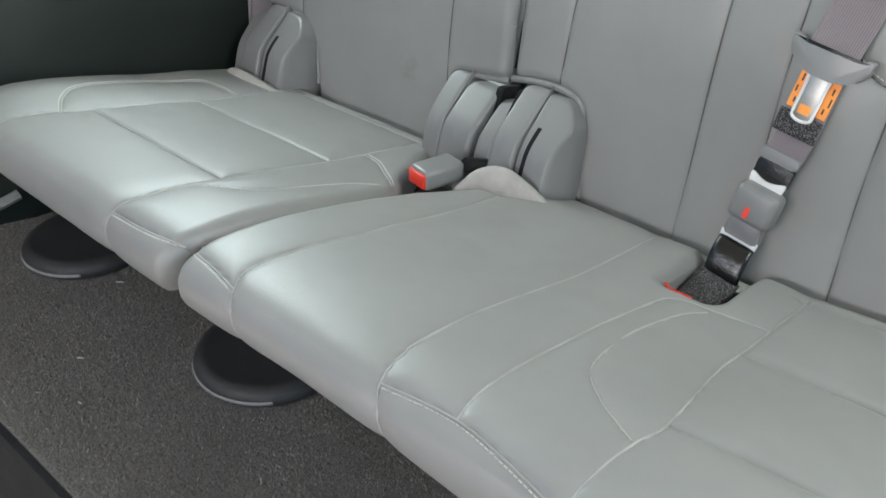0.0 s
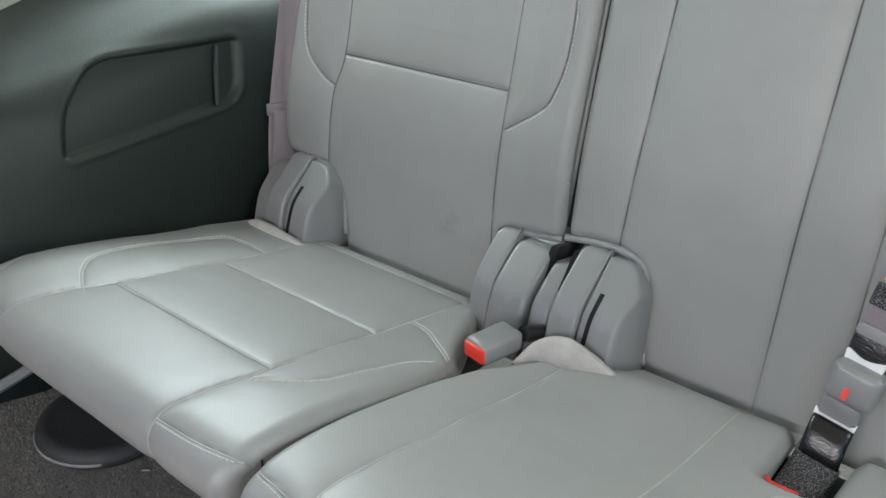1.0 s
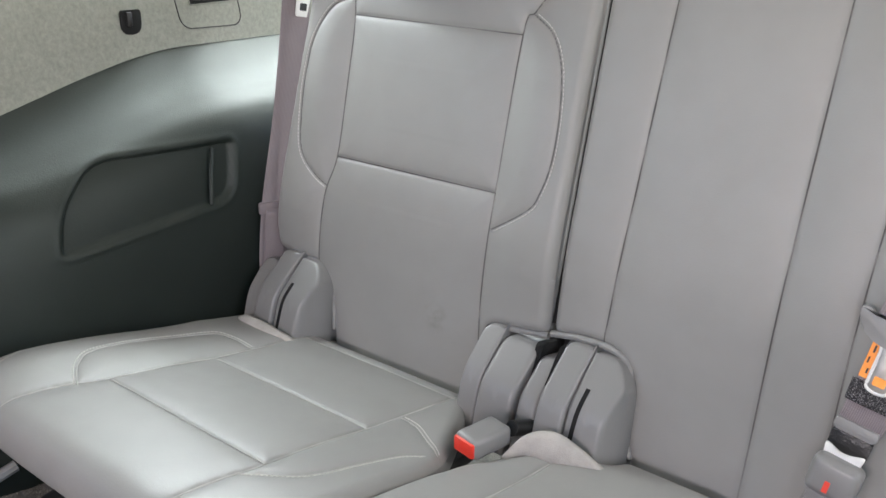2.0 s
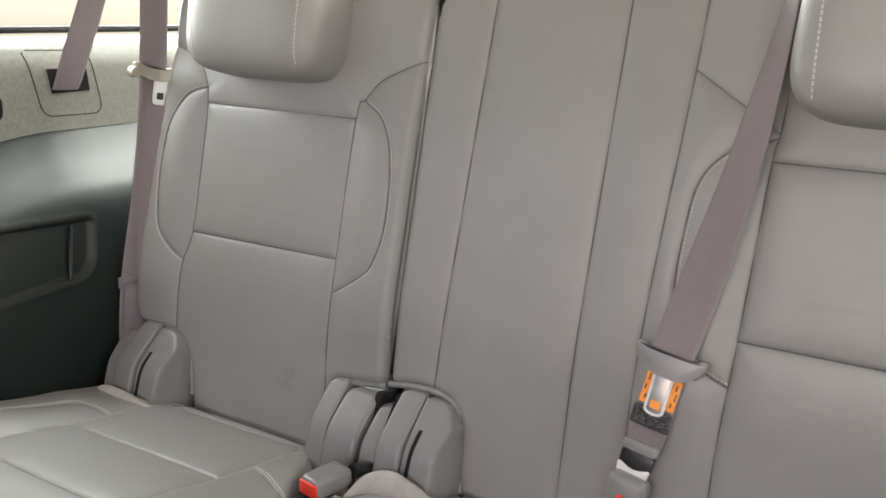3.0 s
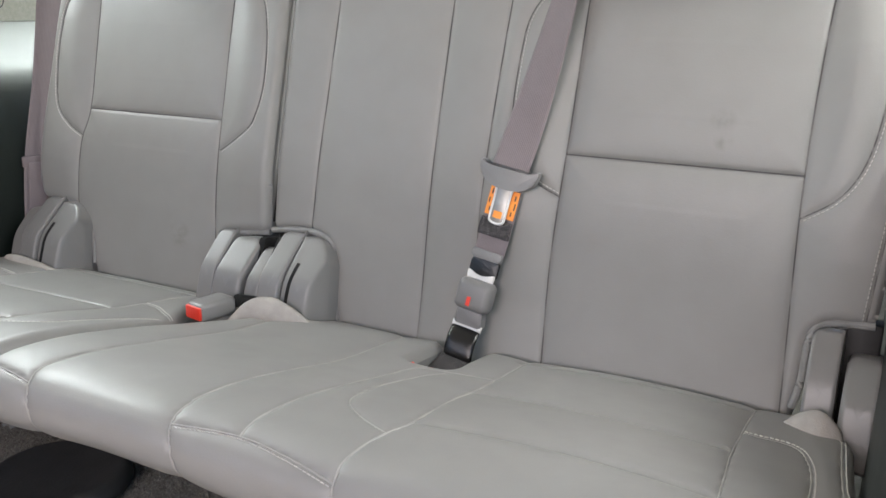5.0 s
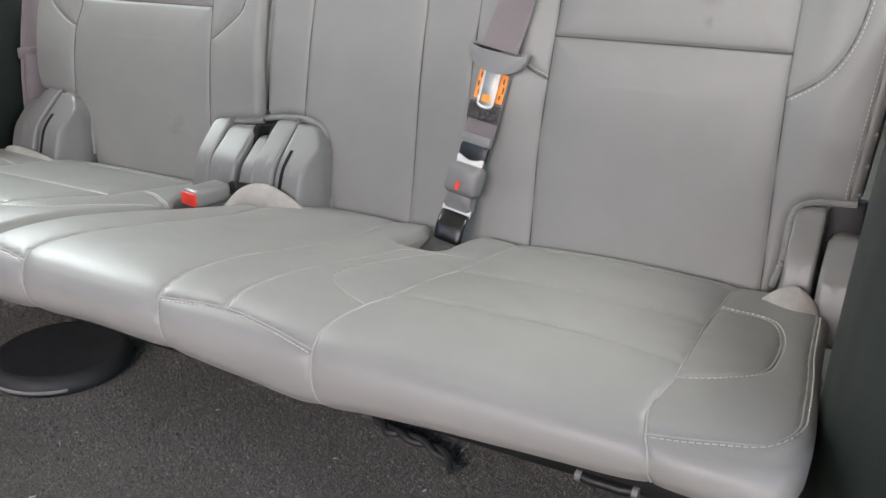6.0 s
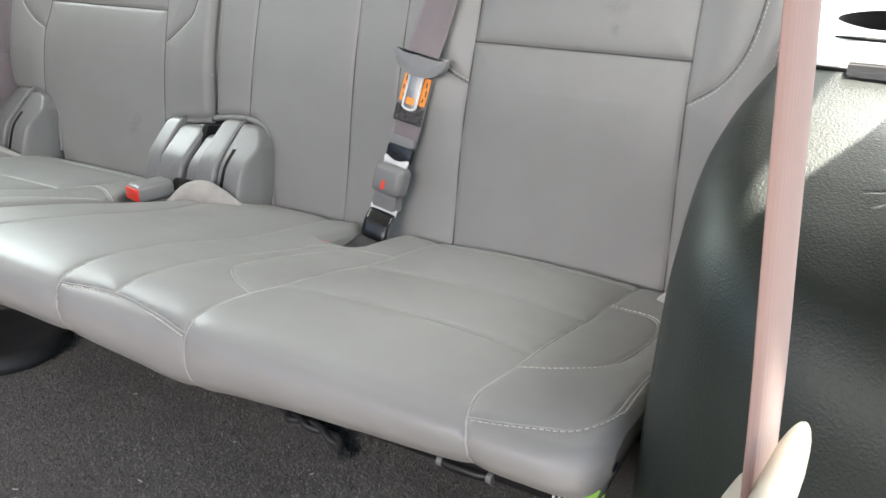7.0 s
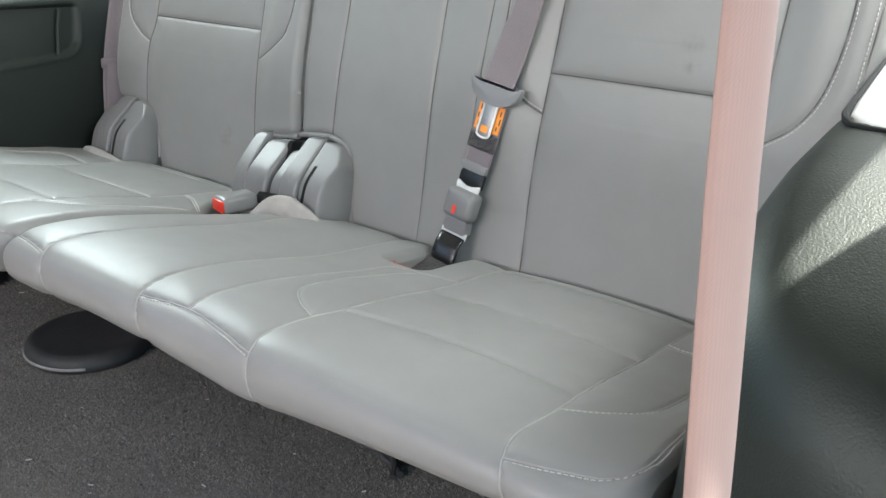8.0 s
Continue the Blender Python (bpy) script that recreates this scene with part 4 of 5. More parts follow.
path = curve([(0.3555, 0.196, 0.017), (0.349, 0.155, 0.0165), (0.344, 0.127, 0.016), (0.340, 0.112, 0.014)], 0.008)
belt_part("lower_webbing", [on_back(*p) for p in path], [TILT_ACROSS] * len(path), 0.0395, BELT, centre_belt, "doubled mauve grey webbing")
label = part("warning_label", plate(rounded([(-0.019, 0.017), (-0.019, -0.017), (0.019, -0.017), (0.019, 0.017)], 0.001), 0.0006, 0, belt_frame(0.3525, 0.177, 0.0195)), ORANGE, centre_belt, "orange fabric warning label")
for dx, dy, w, h in ((-0.015, 0.011, 0.0016, 0.007), (-0.0165, 0.0, 0.0014, 0.006), (-0.014, -0.01, 0.0016, 0.005), (0.015, 0.009, 0.0016, 0.006), (0.0165, -0.001, 0.0014, 0.008), (0.014, -0.01, 0.0016, 0.005)):
    part("print_bar", plate([(dx - w / 2, dy - h / 2), (dx + w / 2, dy - h / 2), (dx + w / 2, dy + h / 2), (dx - w / 2, dy + h / 2)], 0.0003, 0, belt_frame(0.3525, 0.177, 0.0201)), BLACK, label)
path = curve([(0.3475, 0.157, 0.0178), (0.3445, 0.136, 0.0175)], 0.004)
belt_part("sewn_end", [on_back(*p) for p in path], [TILT_ACROSS] * len(path), 0.042, SPECKLED, centre_belt, "black and white box stitching", 0.002)
part("keeper", plate(rounded([(-0.0195, 0.0055), (-0.0195, -0.0055), (0.0195, -0.0055), (0.0195, 0.0055)], 0.003), 0.006, 0.002, belt_frame(0.340, 0.113, 0.013)), COVER, centre_belt, "grey plastic strap keeper")
part("strap_loop", plate(rounded([(-0.0185, 0.009), (-0.018, -0.011), (0.018, -0.011), (0.0185, 0.009)], 0.003), 0.005, 0.002, belt_frame(0.337, 0.098, 0.010)), GLOSS, centre_belt, "glossy black strap loop")
part("inner_tongue", plate(rounded([(-0.0185, 0.008, 0.004), (-0.015, -0.014), (0.015, -0.014), (0.0185, 0.008, 0.004), (0.0, 0.001, 0.02)], 0.003), 0.003, 0.001, belt_frame(0.3345, 0.085, 0.014)), WHITE, centre_belt, "pale steel inner tongue")
housing = part("buckle_housing", moved(box(-0.0225, 0.0225, -0.019, 0.019, 0.0, 0.026, 0.0085, 5), belt_frame(0.3325, 0.064, 0.006)), COVER, centre_belt, "small grey plastic buckle housing", sharp=0)
part("release_mark", plate(rounded([(-0.0025, 0.0055), (-0.0025, -0.0055), (0.0025, -0.0055), (0.0025, 0.0055)], 0.0008), 0.0012, 0, belt_frame(0.3295, 0.057, 0.0316)), RED, housing, "small red release mark")
part("buckle_neck", plate(rounded([(-0.016, 0.01), (-0.019, -0.012), (0.019, -0.012), (0.016, 0.01)], 0.004), 0.014, 0.004, belt_frame(0.327, 0.038, 0.006)), COVER, centre_belt, "grey plastic buckle neck")
part("anchor_tongue", plate(rounded([(-0.0195, 0.004), (-0.0185, -0.008), (-0.01, -0.004), (0.01, -0.004), (0.0185, -0.008), (0.0195, 0.004)], 0.003), 0.004, 0.001, belt_frame(0.325, 0.026, 0.014)), WHITE, centre_belt, "pale steel anchor tongue")
path = curve([(0.325, 0.022, 0.018), (0.3245, 0.01, 0.027), (0.324, -0.006, 0.031), (0.3235, -0.014, 0.03)], 0.005)
belt_part("anchor_strap", [on_back(*p) for p in path], [TILT_ACROSS] * len(path), 0.038, GLOSS, centre_belt, "short glossy black anchor strap", 0.004)
path = curve([(0.3235, -0.012, 0.028), (0.323, -0.022, 0.05), (0.322, -0.034, 0.08), (0.321, -0.045, 0.1)], 0.005)
belt_part("anchor_webbing", [on_back(*p) for p in path], [TILT_ACROSS] * len(path), 0.042, SPECKLED, centre_belt, "dark speckled webbing in the slot")
part("slot_lip", tube([(x, y, on_cushion(0, y, 0).z - 0.008) for x, y in curve([(0.3, -0.099), (0.305, -0.1045), (0.314, -0.106), (0.33, -0.106)], 0.004)], 0.002, 8), RED, centre_belt, "red edge strip at the belt slot")

buckle = thing("seat_belt_buckle", (0.015, -0.1, 0.13), "grey seat belt buckle with red release button between cushions", "buckle")
m = look((0.008, -0.099, 0.143), (0.026, -0.012, 0.143)) @ Matrix.Identity(4)
part("housing", moved(box(-0.017, 0.017, -0.011, 0.013, -0.024, 0.03, 0.006, 3), m), COVER, buckle, "grey plastic housing")
part("release_button", moved(box(-0.0145, 0.0145, -0.0075, 0.0095, 0.0265, 0.0325, 0.002, 2), m), RED, buckle, "red release button")
part("stalk", tube([(0.022, -0.07, 0.146), (0.027, -0.04, 0.135), (0.028, -0.01, 0.11)], 0.009, 10), BLACK, buckle, "black flexible stalk")

# ---- shell of the car ----
MID = 0.158  # the car's centre line


POCKET = rounded([(-0.01, 0.368, 0.01), (-0.026, 0.292, 0.025), (-0.278, 0.276, 0.012), (-0.266, 0.325, 0.03), (-0.21, 0.372, 0.06)], 0.02, 6)


CUP = (0.878, -0.03, 0.056)  # the cup well in the right ledge: place and radius


def side_panel(name, label, side, half, drop, lift):
    """Moulded wheel-arch trim: along the seat, round the front corner, curving over into a ledge. The left one has a recess."""
    plan = [(0.0, 1.55), (0.0, 1.0), (0.0, 0.4), (0.0, 0.05), (0.0, -0.1), (0.0, -0.2), (0.002, -0.30), (0.010, -0.36), (0.028, -0.41), (0.06, -0.45), (0.105, -0.475), (0.16, -0.488), (0.2, -0.494), (0.24, -0.498)]
    fine = 0.0035 if side < 0 else 0.02
    plan = np.vstack([curve(plan[:4], 0.05)[:-1], curve(plan[3:8], fine)[:-1], curve(plan[7:], 0.012)])
    crest = [(0.04, 0.402), (0.07, 0.423), (0.11, 0.447), (0.15, 0.478)] if side < 0 else [(0.024, 0.396), (0.038, 0.411), (0.062, 0.4145), (0.15, 0.415)]
    rise = curve([(0.0, -0.02), (-0.002, 0.06), (0.0, 0.16), (0.004, 0.26)] + ([(0.011, 0.33), (0.021, 0.372)] if side < 0 else [(0.008, 0.33), (0.014, 0.372)]) + crest, fine if side < 0 else 0.012)
    tang = np.gradient(plan, axis=0)
    tang /= np.linalg.norm(tang, axis=1)[:, None]
    verts, faces, n = [], [], len(rise)
    closed = np.vstack([POCKET, POCKET[:1]])
    for (o, y), (tx, ty) in zip(plan, tang):
        nx, ny = -ty, tx
        fall = max(0, min(1, (0.02 - y) / 0.34))
        fall = drop * fall * fall * (3 - 2 * fall)
        ups = np.clip((rise[:, 1] - 0.15) / 0.2, 0, 1)
        high = np.stack([np.full(n, y), rise[:, 1] + (lift - fall) * ups], 1)
        sink = np.zeros(n)
        if side < 0 and -0.33 < y < 0.02:
            d = np.where(inside(high, POCKET), 1, -1) * nearest(high, closed)[0]
            step = np.clip((d + 0.003) / 0.006, 0, 1)
            sink = 0.009 * step * step * (3 - 2 * step) - 0.0012 * np.exp(-(((d + 0.006) / 0.003) ** 2))
        for (off, z), dip in zip(rise, sink):
            up = max(0, min(1, (z - 0.15) / 0.2))
            push = off + dip
            far = y + ny * push
            dome = np.interp(-far, (0.0, 0.08, 0.15, 0.2, 0.25, 0.3, 0.35, 0.4, 0.45, 0.5), (-0.014, -0.011, -0.006, -0.001, 0.005, 0.016, 0.033, 0.052, 0.074, 0.097)) if side > 0 else 0
            across = MID + side * (half + o + nx * push)
            if side > 0:
                dome += 0.1 * max(0.0, across - 0.83) * max(0.0, min(1.0, (-0.21 - far) / 0.05))
            verts.append((across, far, z + (lift - fall - dome) * up))
    a, b, c, d = (np.array(verts[j][:2]) for j in (n - 2, n - 1, 2 * n - 1, 2 * n - 2))
    ledge_turn = np.cross(c - a, d - b)
    for i in range(len(plan) - 1):
        for k in range(n - 1):
            f = (i * n + k, i * n + k + 1, (i + 1) * n + k + 1, (i + 1) * n + k)
            if side > 0 and all(verts[j][2] > 0.36 and verts[j][0] > 0.816 and -0.2 < verts[j][1] < 0.19 for j in f):
                continue
            a, b, c, d = (np.array(verts[j][:2]) for j in f)
            if side > 0 and k > n // 2 and np.cross(c - a, d - b) * np.sign(ledge_turn) < 0:
                continue
            faces.append(f if side > 0 else f[::-1])
    return solo(name, (verts, faces), GRAINED, label, "side panel", kind="structure", sharp=0)


panel_left = side_panel("side_panel_left", "black grained plastic wheel arch panel with storage recess", -1, 0.632, 0.05, 0.0)
panel_right = side_panel("side_panel_right", "black grained plastic wheel arch panel with sunlit ledge", 1, 0.6165, 0.0, -0.012)
for panel in (panel_left, panel_right):
    thick = panel.modifiers.new("thickness", "SOLIDIFY")
    thick.thickness, thick.offset = 0.003, 0
part("pale_strip", tube([(-0.485, -0.415, 0.031), (-0.482, -0.395, 0.036), (-0.48, -0.375, 0.041)], 0.007, 8), PIPING, panel_left, "short pale strip at the foot of the panel")
part("recess_lip", tube([(-0.4835, -0.06, 0.29), (-0.487, -0.054, 0.33), (-0.4925, -0.044, 0.364)], 0.0035, 8), GRAINED, panel_left, "upright moulded lip in the recess")


SILL = curve([(0.742, 0.3), (0.742, 0.4), (0.747, 0.422), (0.758, 0.44), (0.771, 0.455), (0.78, 0.472), (0.786, 0.5), (0.793, 0.545), (0.8, 0.577), (0.812, 0.596), (0.833, 0.609), (0.87, 0.616)], 0.006)


def sill_trim(side):
    """The moulded sill: a cove onto the ledge, an upright face and a rounded shoulder below the window, drawn along the car."""
    outline = [tuple(p) for p in SILL] + [(0.9, 0.616), (0.9, 0.3)]
    verts, faces, n = [], [], len(outline)
    rows = np.linspace(-0.5, 1.55, 60)
    for y in rows:
        swell = 0.02 * max(0.0, min(1.0, (-0.16 - y) / 0.25)) ** 2
        fall = max(0, min(1, (0.02 - y) / 0.34))
        fall = (0.05 if side < 0 else 0.0) * fall * fall * (3 - 2 * fall)
        for k, (o, z) in enumerate(outline):
            if side > 0:
                o = max(o, 0.776)
            verts.append((MID + side * (o - (swell if k < n - 2 and side < 0 else 0)), y, z - fall * max(0.0, min(1.0, (0.52 - z) / 0.07))))
    for i in range(len(rows) - 1):
        for k in range(n):
            l = (k + 1) % n
            f = (i * n + k, i * n + l, (i + 1) * n + l, (i + 1) * n + k)
            faces.append(f if side < 0 else f[::-1])
    faces += [tuple(range(n)), tuple(range((len(rows) - 1) * n, len(rows) * n))]
    return verts, faces


def upper_trim(name, side, label):
    """Light trim from the ledge up to the window, with an opening for the quarter window, and on to the roof."""
    foot, sill, head, top = 0.775, 0.815, 0.84, 0.86
    m = MID
    ob = thing(name, (m + side * foot, 0.4, 0.46), label, "trim", kind="structure")

    def slab(y0, y1, z0, z1, o0, o1, thick=0.03, bevel=0.008):
        bm = bmesh.new()
        pts = [(o0, y0, z0), (o0, y1, z0), (o1, y1, z1), (o1, y0, z1)]
        inner = [bm.verts.new((m + side * o, y, z)) for o, y, z in pts]
        outer = [bm.verts.new((m + side * (o + thick), y, z)) for o, y, z in pts]
        bm.faces.new(inner)
        bm.faces.new(outer[::-1])
        for i in range(4):
            bm.faces.new((inner[i - 1], inner[i], outer[i], outer[i - 1]))
        if bevel:
            bmesh.ops.bevel(bm, geom=list(bm.edges), offset=bevel, segments=3, profile=0.5, affect="EDGES")
        return bm

    front, lintel = (-0.18 if side < 0 else -0.125), (0.925 if side < 0 else 0.885)
    part("sill_trim", sill_trim(side), TRIM, ob, sharp=50)
    part("front_pillar", slab(-0.50, front - 0.01, 0.612, 1.02, sill - 0.004, top), TRIM, ob)
    part("rear_pillar", slab(0.95, 1.55, 0.612, 1.02, sill - 0.004, top), TRIM, ob)
    part("header", slab(-0.25, 0.96, 0.93, 1.05, head, top), TRIM, ob)
    ring = rounded([(front, 0.63, 0.06), (0.93, 0.63, 0.06), (0.93, lintel, 0.06), (front, lintel, 0.06)], 0.06, 8)
    spots = [(m + side * (sill + 0.012 + (z - 0.63) * 0.09), y, z) for y, z in np.vstack([ring, ring[:1]])]
    part("window_seal", tube(spots, 0.006, 8), RUBBER, ob, "thin black rubber window seal")
    return ob


trim_left = upper_trim("trim_left", -1, "sage beige grained upper side trim below quarter window")
trim_right = upper_trim("trim_right", 1, "sage beige grained upper side trim below quarter window")

# ---- floor, roof and ends ----
carpet_floor = solo("floor", box(-0.62, 0.94, -0.57, 1.6, -0.06, 0.0, 0.003, 2), CARPET, "raised charcoal carpet floor below the bench", "floor", kind="structure")
solo("footwell_floor", box(-0.62, 0.94, -2.4, -0.579, -0.42, -0.36), FOOTWELL, "lower footwell carpet with its shade in the colour", "floor", kind="structure")
solo("ceiling", box(-0.70, 1.016, -2.4, 1.6, 1.02, 1.06, 0.01), HEADLINER, "pale grey fabric headliner", "ceiling", kind="structure")
solo("wall_rear", box(-0.72, 1.03, 1.56, 1.6, -0.1, 0.62), GRAINED, "black grained tailgate inner trim", "wall", kind="structure")
solo("wall_front", box(-0.72, 1.03, -2.45, -2.4, -0.2, 0.72), BODY, "dashboard end of the cabin", "wall", kind="structure")
solo("door_left", box(-0.72, -0.66, -2.4, -0.52, -0.2, 0.62, 0.02), GRAINED, "closed black door panel below window", "door", kind="structure")
solo("pillar_left", box(-0.74, -0.66, -0.62, -0.51, 0.3, 1.02, 0.02), TRIM, "pillar between door and quarter window", "pillar", kind="structure")
# unseen door and pillar, added to darken what the right side panel reflects
solo("unseen_door_right", box(0.98, 1.04, -2.4, -1.46, -0.2, 0.62, 0.02), GRAINED, "unseen front door panel added to darken reflections in the side panel", "door", kind="structure")
solo("unseen_pillar_right", box(0.97, 1.05, -1.46, -1.34, -0.4, 1.02, 0.02), TRIM, "unseen door pillar added to darken reflections in the side panel", "pillar", kind="structure")
# out of view; works as a warm reflector below the open doorway
solo("ground", box(-30, 30, -30, 30, -0.85, -0.75), GROUND, "unseen ground outside, pale and warm to bounce light into the car", "ground", kind="structure")
# added in front of the floor's lit edge to keep it as dark as shade
solo("floor_riser", box(-0.62, 0.94, -0.578, -0.5705, -0.4, -0.003), FOOTWELL, "added black step hiding the lit front of the raised floor", "step", kind="structure")

# ---- belts and fittings by the side walls ----
ALONG = Vector((0, 1, 0))


def wall_frame(x, y, z, turn=0.0):
    """A pose whose x runs along the car, y up and z into the cabin from the left wall."""
    m = Matrix.Identity(4)
    for n, axis in enumerate((Vector((0, 1, 0)), Vector((0, 0, 1)), Vector((1, 0, 0)))):
        m.col[n][:3] = axis
    m.col[3][:3] = (x, y, z)
    return m @ pose(0, 0, 0, 0, 0, turn)


outer_belt = thing("seat_belt", (-0.474, 0.04, 0.12), "mauve grey outer seat belt hanging beside backrest", "seat belt")
path = curve([(-0.462, 0.12, 1.0), (-0.466, 0.108, 0.72), (-0.468, 0.1, 0.6), (-0.467, 0.092, 0.53), (-0.464, 0.066, 0.4), (-0.462, 0.036, 0.28), (-0.464, 0.026, 0.19), (-0.466, 0.026, 0.11)], 0.012)
turns = [Vector((0.25 + 0.1 * max(0, min(1, (0.42 - p[2]) / 0.2)), 1, 0)) for p in path]
belt_part("webbing", [Vector(p) for p in path], turns, 0.044, BELT, outer_belt, "mauve grey ribbed webbing")
fold = [Vector(p) + Vector((0.006, -0.004, 0)) for p in path if p[2] < 0.275]
belt_part("folded_webbing", fold, [Vector((0.55, 1, 0))] * len(fold), 0.03, BELT, outer_belt, "folded lower run of the webbing")
part("tongue_grip", plate(rounded([(-0.038, 0.012, 0.008), (-0.034, -0.004, 0.01), (-0.012, -0.012), (0.022, -0.012), (0.036, -0.002, 0.008), (0.036, 0.01), (0.0, 0.004)], 0.005), 0.009, 0.003, wall_frame(-0.467, 0.094, 0.575, -10)), IVORY, outer_belt, "grey plastic belt tongue grip")
blade = part("tongue", plate(rounded([(-0.012, 0.022), (-0.0125, -0.022), (0.0125, -0.022), (0.012, 0.022)], 0.005), 0.002, 0.0006, wall_frame(-0.464, 0.104, 0.548, -10)), WHITE, outer_belt, "steel belt tongue")
part("tongue_hole", plate(rounded([(-0.006, -0.004), (-0.006, -0.014), (0.006, -0.014), (0.006, -0.004)], 0.0015), 0.0006, 0, wall_frame(-0.4619, 0.104, 0.548, -10)), BLACK, blade)
part("rubber_stop", tube([(-0.468, 0.058, 0.578), (-0.455, 0.056, 0.577)], 0.008, 12), IVORY, outer_belt, "round grey belt stop")
part("keeper", moved(box(-0.0035, 0.0035, -0.025, 0.025, -0.009, 0.009, 0.003), pose(-0.461, 0.033, 0.268, 0, 0, -27)), BELT, outer_belt, "stitched webbing keeper")

retractor_belt = thing("seat_belt", (-0.63, 0.06, 0.54), "mauve belt webbing running out of side trim slot", "seat belt")
path = curve([(-0.648, 0.064, 0.53), (-0.632, 0.067, 0.541), (-0.622, 0.086, 0.6), (-0.616, 0.105, 0.65), (-0.614, 0.145, 0.75), (-0.62, 0.24, 0.98)], 0.012)
turns = [Vector((0.02, 1, -0.36 * max(0, min(1, (p[2] - 0.535) / 0.05)))) for p in path]
belt_part("webbing", [Vector(p) for p in path], turns, 0.047, BELT, retractor_belt, "mauve grey ribbed webbing")
surround = rounded([(0.011, 0.6, 0.01), (0.022, 0.502, 0.02), (0.131, 0.5, 0.02), (0.124, 0.598, 0.01)], 0.01)


def trim_x(z):
    return MID - float(np.interp(z, SILL[:, 1], SILL[:, 0]))


seam_line = curve(np.vstack([surround[3:], surround[:1]]), 0.004)
bezel = part("guide_seam", tube([(trim_x(z) + 0.0004, y, z) for y, z in seam_line], 0.0009, 6), RUBBER, trim_left, "fine dark seam round the belt guide")
slot_ring = rounded([(0.039, 0.573), (0.04, 0.534), (0.112, 0.535), (0.113, 0.571)], 0.004)
part("belt_slot", ([(trim_x(z) + 0.0018, y, z) for y, z in slot_ring], [tuple(range(len(slot_ring)))]), VOID, bezel, "dark belt slot")
part("slot_edge", tube([(trim_x(z) + 0.002, y, z) for y, z in np.vstack([slot_ring, slot_ring[:1]])], 0.001, 6), TRIM, bezel, "rounded slot edge")
recess = part("hook_recess", plate(rounded([(-0.016, 0.016), (-0.016, -0.017, 0.016), (0.016, -0.017, 0.016), (0.016, 0.016)], 0.004), 0.0016, 0.0006, wall_frame(trim_x(0.519) + 0.0012, -0.0595, 0.519)), VOID, trim_left, "small black coat hook recess")
part("hook", box(trim_x(0.523), trim_x(0.523) + 0.007, -0.067, -0.058, 0.513, 0.533, 0.003), BLACK, recess, "small black hook")

# light tray with a cup holder on the right ledge
tray = thing("cup_holder_tray", (0.88, -0.05, 0.41), "pale moulded tray with cup holder on side ledge", "cup holder")


def tray_shell(cup, cup_r, n=48):
    """A tray with rounded rim whose top runs in to the round opening of the cup well."""
    rim = rounded([(0.813, -0.205, 0.03), (0.965, -0.215, 0.02), (0.965, 0.2, 0.02), (0.772, 0.2, 0.03)], 0.03, 8)
    angles = np.linspace(0, 2 * math.pi, n, endpoint=False)
    closed = np.vstack([rim, rim[:1]])
    outline = []
    for a in angles:
        reach = 0.6
        low, high = 0.0, reach
        for _ in range(30):
            half = (low + high) / 2
            spot = np.array([[cup[0] + half * math.cos(a), cup[1] + half * math.sin(a)]])
            low, high = (half, high) if inside(spot, rim)[0] else (low, half)
        outline.append((cup[0] + low * math.cos(a), cup[1] + low * math.sin(a)))
    outline, hole = np.array(outline), np.stack([cup[0] + cup_r * np.cos(angles), cup[1] + cup_r * np.sin(angles)], 1)
    verts, faces = [], []
    for share, z in ((0.0, 0.35), (0.0, 0.403), (0.02, 0.407), (0.08, 0.409), (0.5, 0.411), (0.93, 0.414), (1.0, 0.412)):
        verts += [(x, y, z + 0.06 * (y + 0.17)) for x, y in outline * (1 - share) + hole * share]
    for r in range(6):
        faces += [(r * n + i, r * n + (i + 1) % n, (r + 1) * n + (i + 1) % n, (r + 1) * n + i) for i in range(n)]
    well = [(x, y, 0.412 + 0.06 * (y + 0.17)) for x, y in hole] + [(x * 0.9 + cup[0] * 0.1, y * 0.9 + cup[1] * 0.1, 0.335) for x, y in hole]
    walls = [(i, (i + 1) % n, n + (i + 1) % n, n + i) for i in range(n)] + [tuple(range(n, 2 * n))]
    return (verts, faces), (well, walls)


shell, well = tray_shell(CUP[:2], CUP[2])
part("tray", shell, WHITE, tray, "pale smooth tray", sharp=50)
part("cup_well", well, VOID, tray, "dark cup well")
slide = part("slide_cover", box(0.858, 0.93, -0.221, -0.2, 0.398, 0.412, 0.003), PIPING, tray, "grey ribbed slide cover")
for i in range(3):
    part("rib", box(0.859, 0.929, -0.223, -0.2205, 0.4005 + 0.004 * i, 0.402 + 0.004 * i), COVER, slide)
# the shade in the gap round the tray, drawn as a black tube
part("groove", tube(curve([(0.775, 0.15, 0.418), (0.793, -0.03, 0.4135), (0.8055, -0.15, 0.408), (0.81, -0.185, 0.4055), (0.8185, -0.204, 0.404), (0.834, -0.211, 0.403), (0.93, -0.2175, 0.402)], 0.008), 0.003, 8), VOID, tray, "black line for the shadow gap round the tray")
part("finger_slot", plate(rounded([(-0.05, 0.0, 0.001), (-0.03, -0.004, 0.01), (0.05, -0.004), (0.05, 0.004), (-0.03, 0.004, 0.01)], 0.003), 0.0016, 0, pose(0.884, -0.128, 0.4148, 2.5, 0, -3)), VOID, tray, "narrow dark finger slot")

# second-row belt hanging in the doorway
door_belt = thing("seat_belt", (0.905, -0.68, 0.1), "taupe second-row seat belt hanging in the door opening", "seat belt")
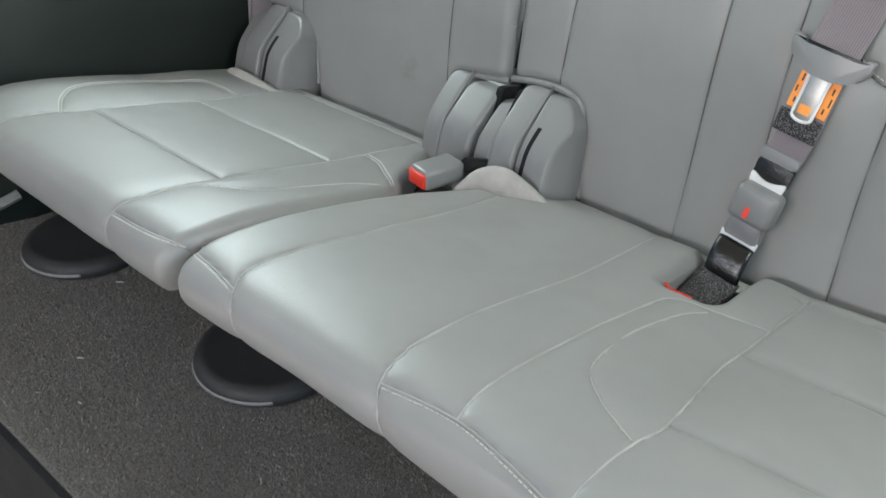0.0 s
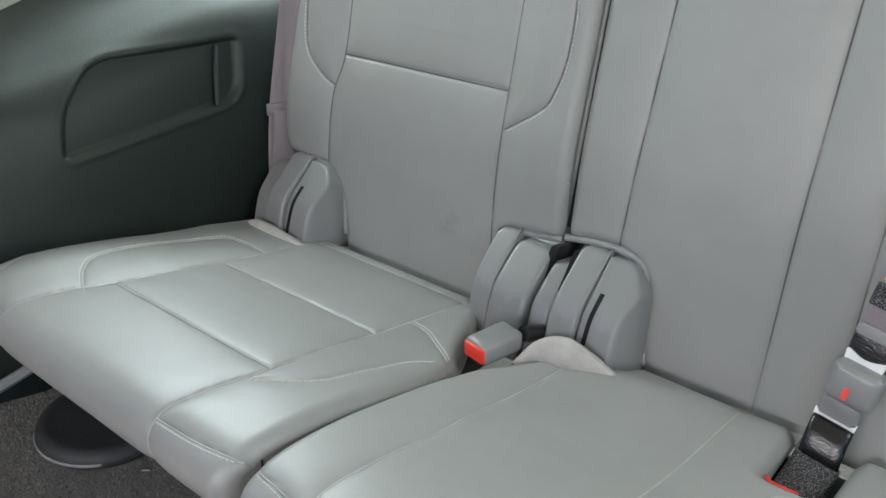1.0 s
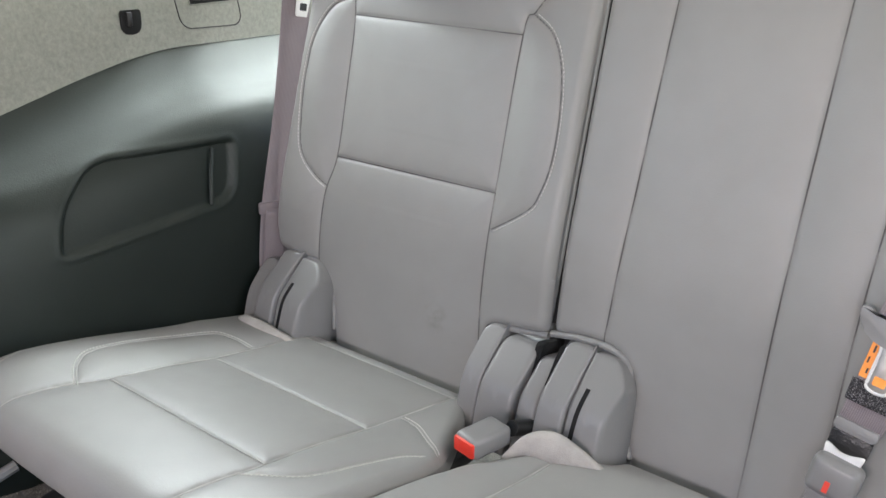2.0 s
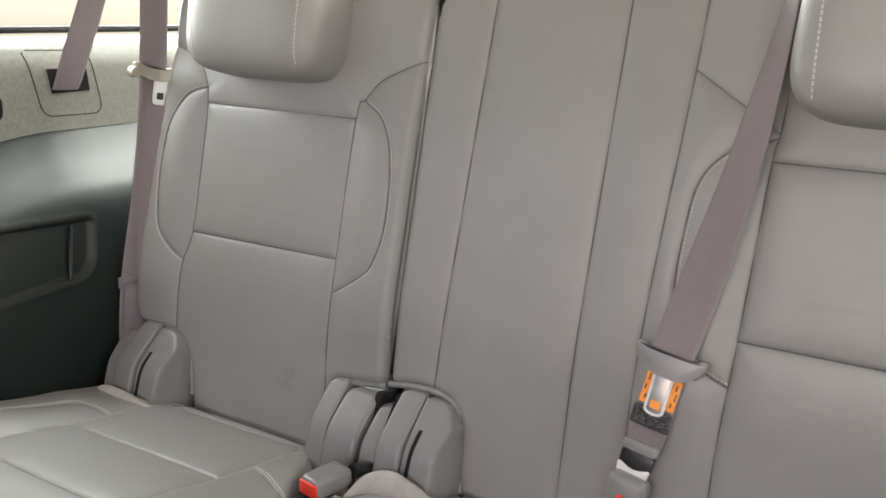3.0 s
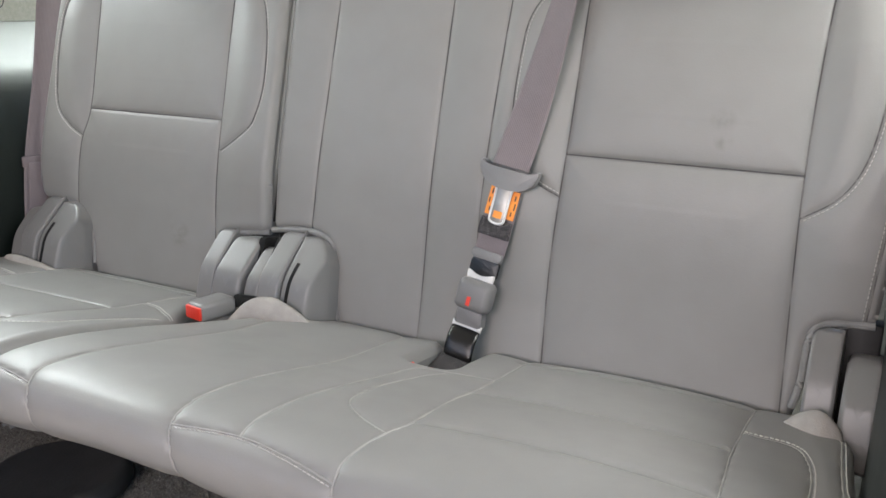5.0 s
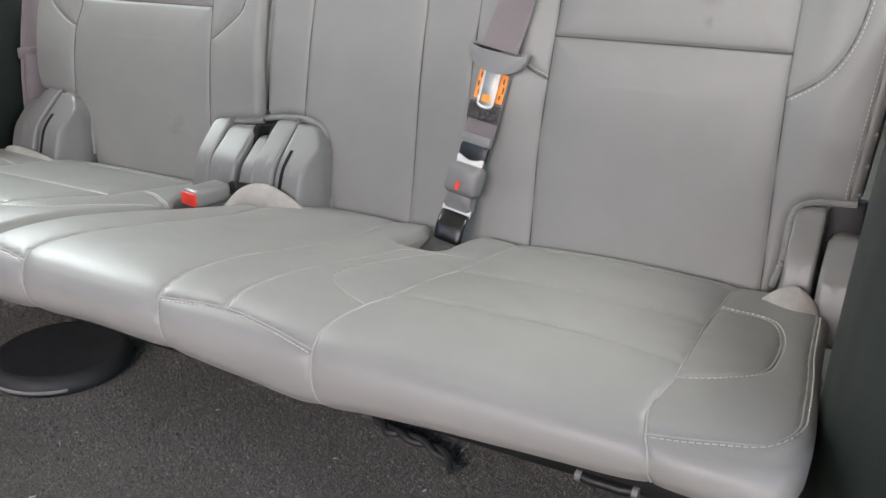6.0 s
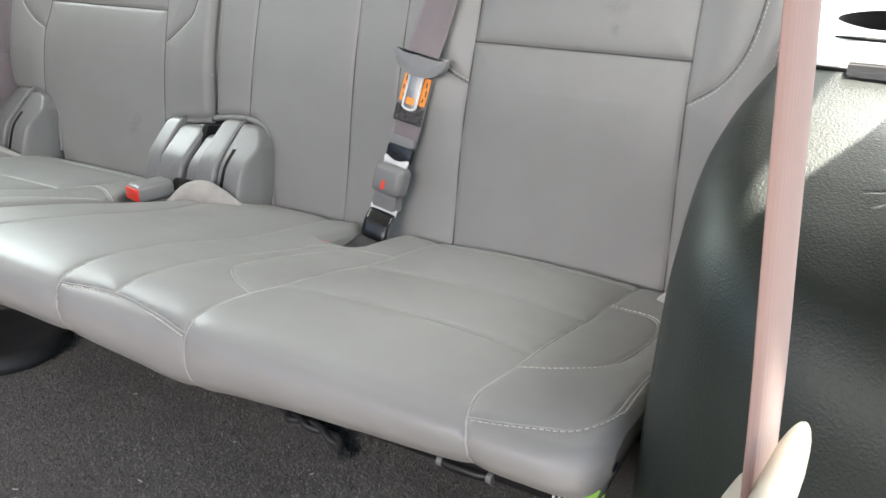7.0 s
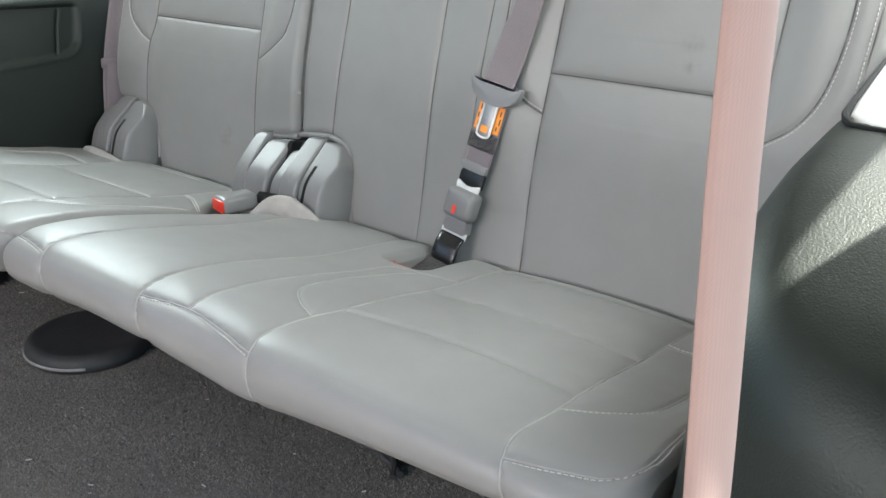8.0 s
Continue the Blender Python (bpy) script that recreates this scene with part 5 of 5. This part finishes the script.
path = curve([(0.883, -0.669, 1.0), (0.8975, -0.672, 0.55), (0.901, -0.673, 0.47), (0.9033, -0.673, 0.43), (0.9066, -0.674, 0.37), (0.912, -0.677, 0.2), (0.914, -0.677, -0.1), (0.914, -0.677, -0.36)], 0.02)
turns = [Vector((0.0, 1, 0))] * len(path)
belt_part("webbing", [Vector(p) for p in path], turns, 0.034, TAUPE, door_belt, "taupe woven webbing", 0.0025, 0.003)


def lobe(x, z, tall, lean):
    bm = bmesh.new()
    bmesh.ops.create_uvsphere(bm, u_segments=24, v_segments=14, radius=1)
    return moved(bm, pose(x, -0.684, z, 0, lean, 0) @ Matrix.Diagonal((0.0055, 0.034, tall, 1)))


part("tongue_grip", lobe(0.9125, 0.366, 0.02, 12), IVORY, door_belt, "ivory plastic belt tongue grip")
part("tongue_grip", lobe(0.9025, 0.352, 0.015, 20), IVORY, door_belt, "ivory plastic belt tongue grip")


# ---- carpet pile ----
def pile(count, x0, x1, y0, y1):
    """Short tufts of the carpet in front of and below the bench, one part of the floor."""
    rng = np.random.default_rng(5)
    x, y = rng.uniform(x0, x1, count), rng.uniform(y0, y1, count)
    turn, tall, lean = rng.uniform(0, 2 * np.pi, count), rng.uniform(0.001, 0.003, count), rng.normal(0, 0.0016, (count, 2))
    wide = rng.uniform(0.0005, 0.0011, count)
    dx, dy = np.cos(turn) * wide, np.sin(turn) * wide
    low = np.zeros(count) - 0.0005
    a = np.stack([x - dx, y - dy, low], 1)
    b = np.stack([x + dx, y + dy, low], 1)
    c = np.stack([x + lean[:, 0] + 0.4 * dx, y + lean[:, 1] + 0.4 * dy, tall], 1)
    verts = np.stack([a, b, c], 1).reshape(-1, 3)
    mesh = bpy.data.meshes.new("carpet_pile")
    mesh.from_pydata(verts, [], np.arange(3 * count).reshape(-1, 3))
    mesh.materials.append(PILE)
    ob = new("carpet_pile", mesh)
    ob.parent = carpet_floor
    tagged(ob, "short charcoal carpet tufts", kind="stuff")


pile(152000, -0.5, 0.82, -0.569, -0.22)


def lint(count):
    """Pale threads and crumbs lying on the carpet, one part of the floor."""
    rng = np.random.default_rng(11)
    verts, faces = [], []
    for x, y, turn, size in zip(rng.uniform(-0.4, 0.7, count), rng.uniform(-0.55, -0.3, count), rng.uniform(0, 6.28, count), rng.uniform(0.0012, 0.0045, count)):
        dx, dy = math.cos(turn) * size, math.sin(turn) * size
        n = len(verts)
        verts += [(x - dx, y - dy, 0.0022), (x + dx, y + dy, 0.0022), (x + dx - 0.18 * dy, y + dy + 0.18 * dx, 0.0034), (x - dx - 0.18 * dy, y - dy + 0.18 * dx, 0.0034)]
        faces.append((n, n + 1, n + 2, n + 3))
    tagged(part("lint", (verts, faces), THREAD, carpet_floor, "pale lint on the carpet", sharp=0), "pale lint on the carpet", kind="stuff")


lint(46)
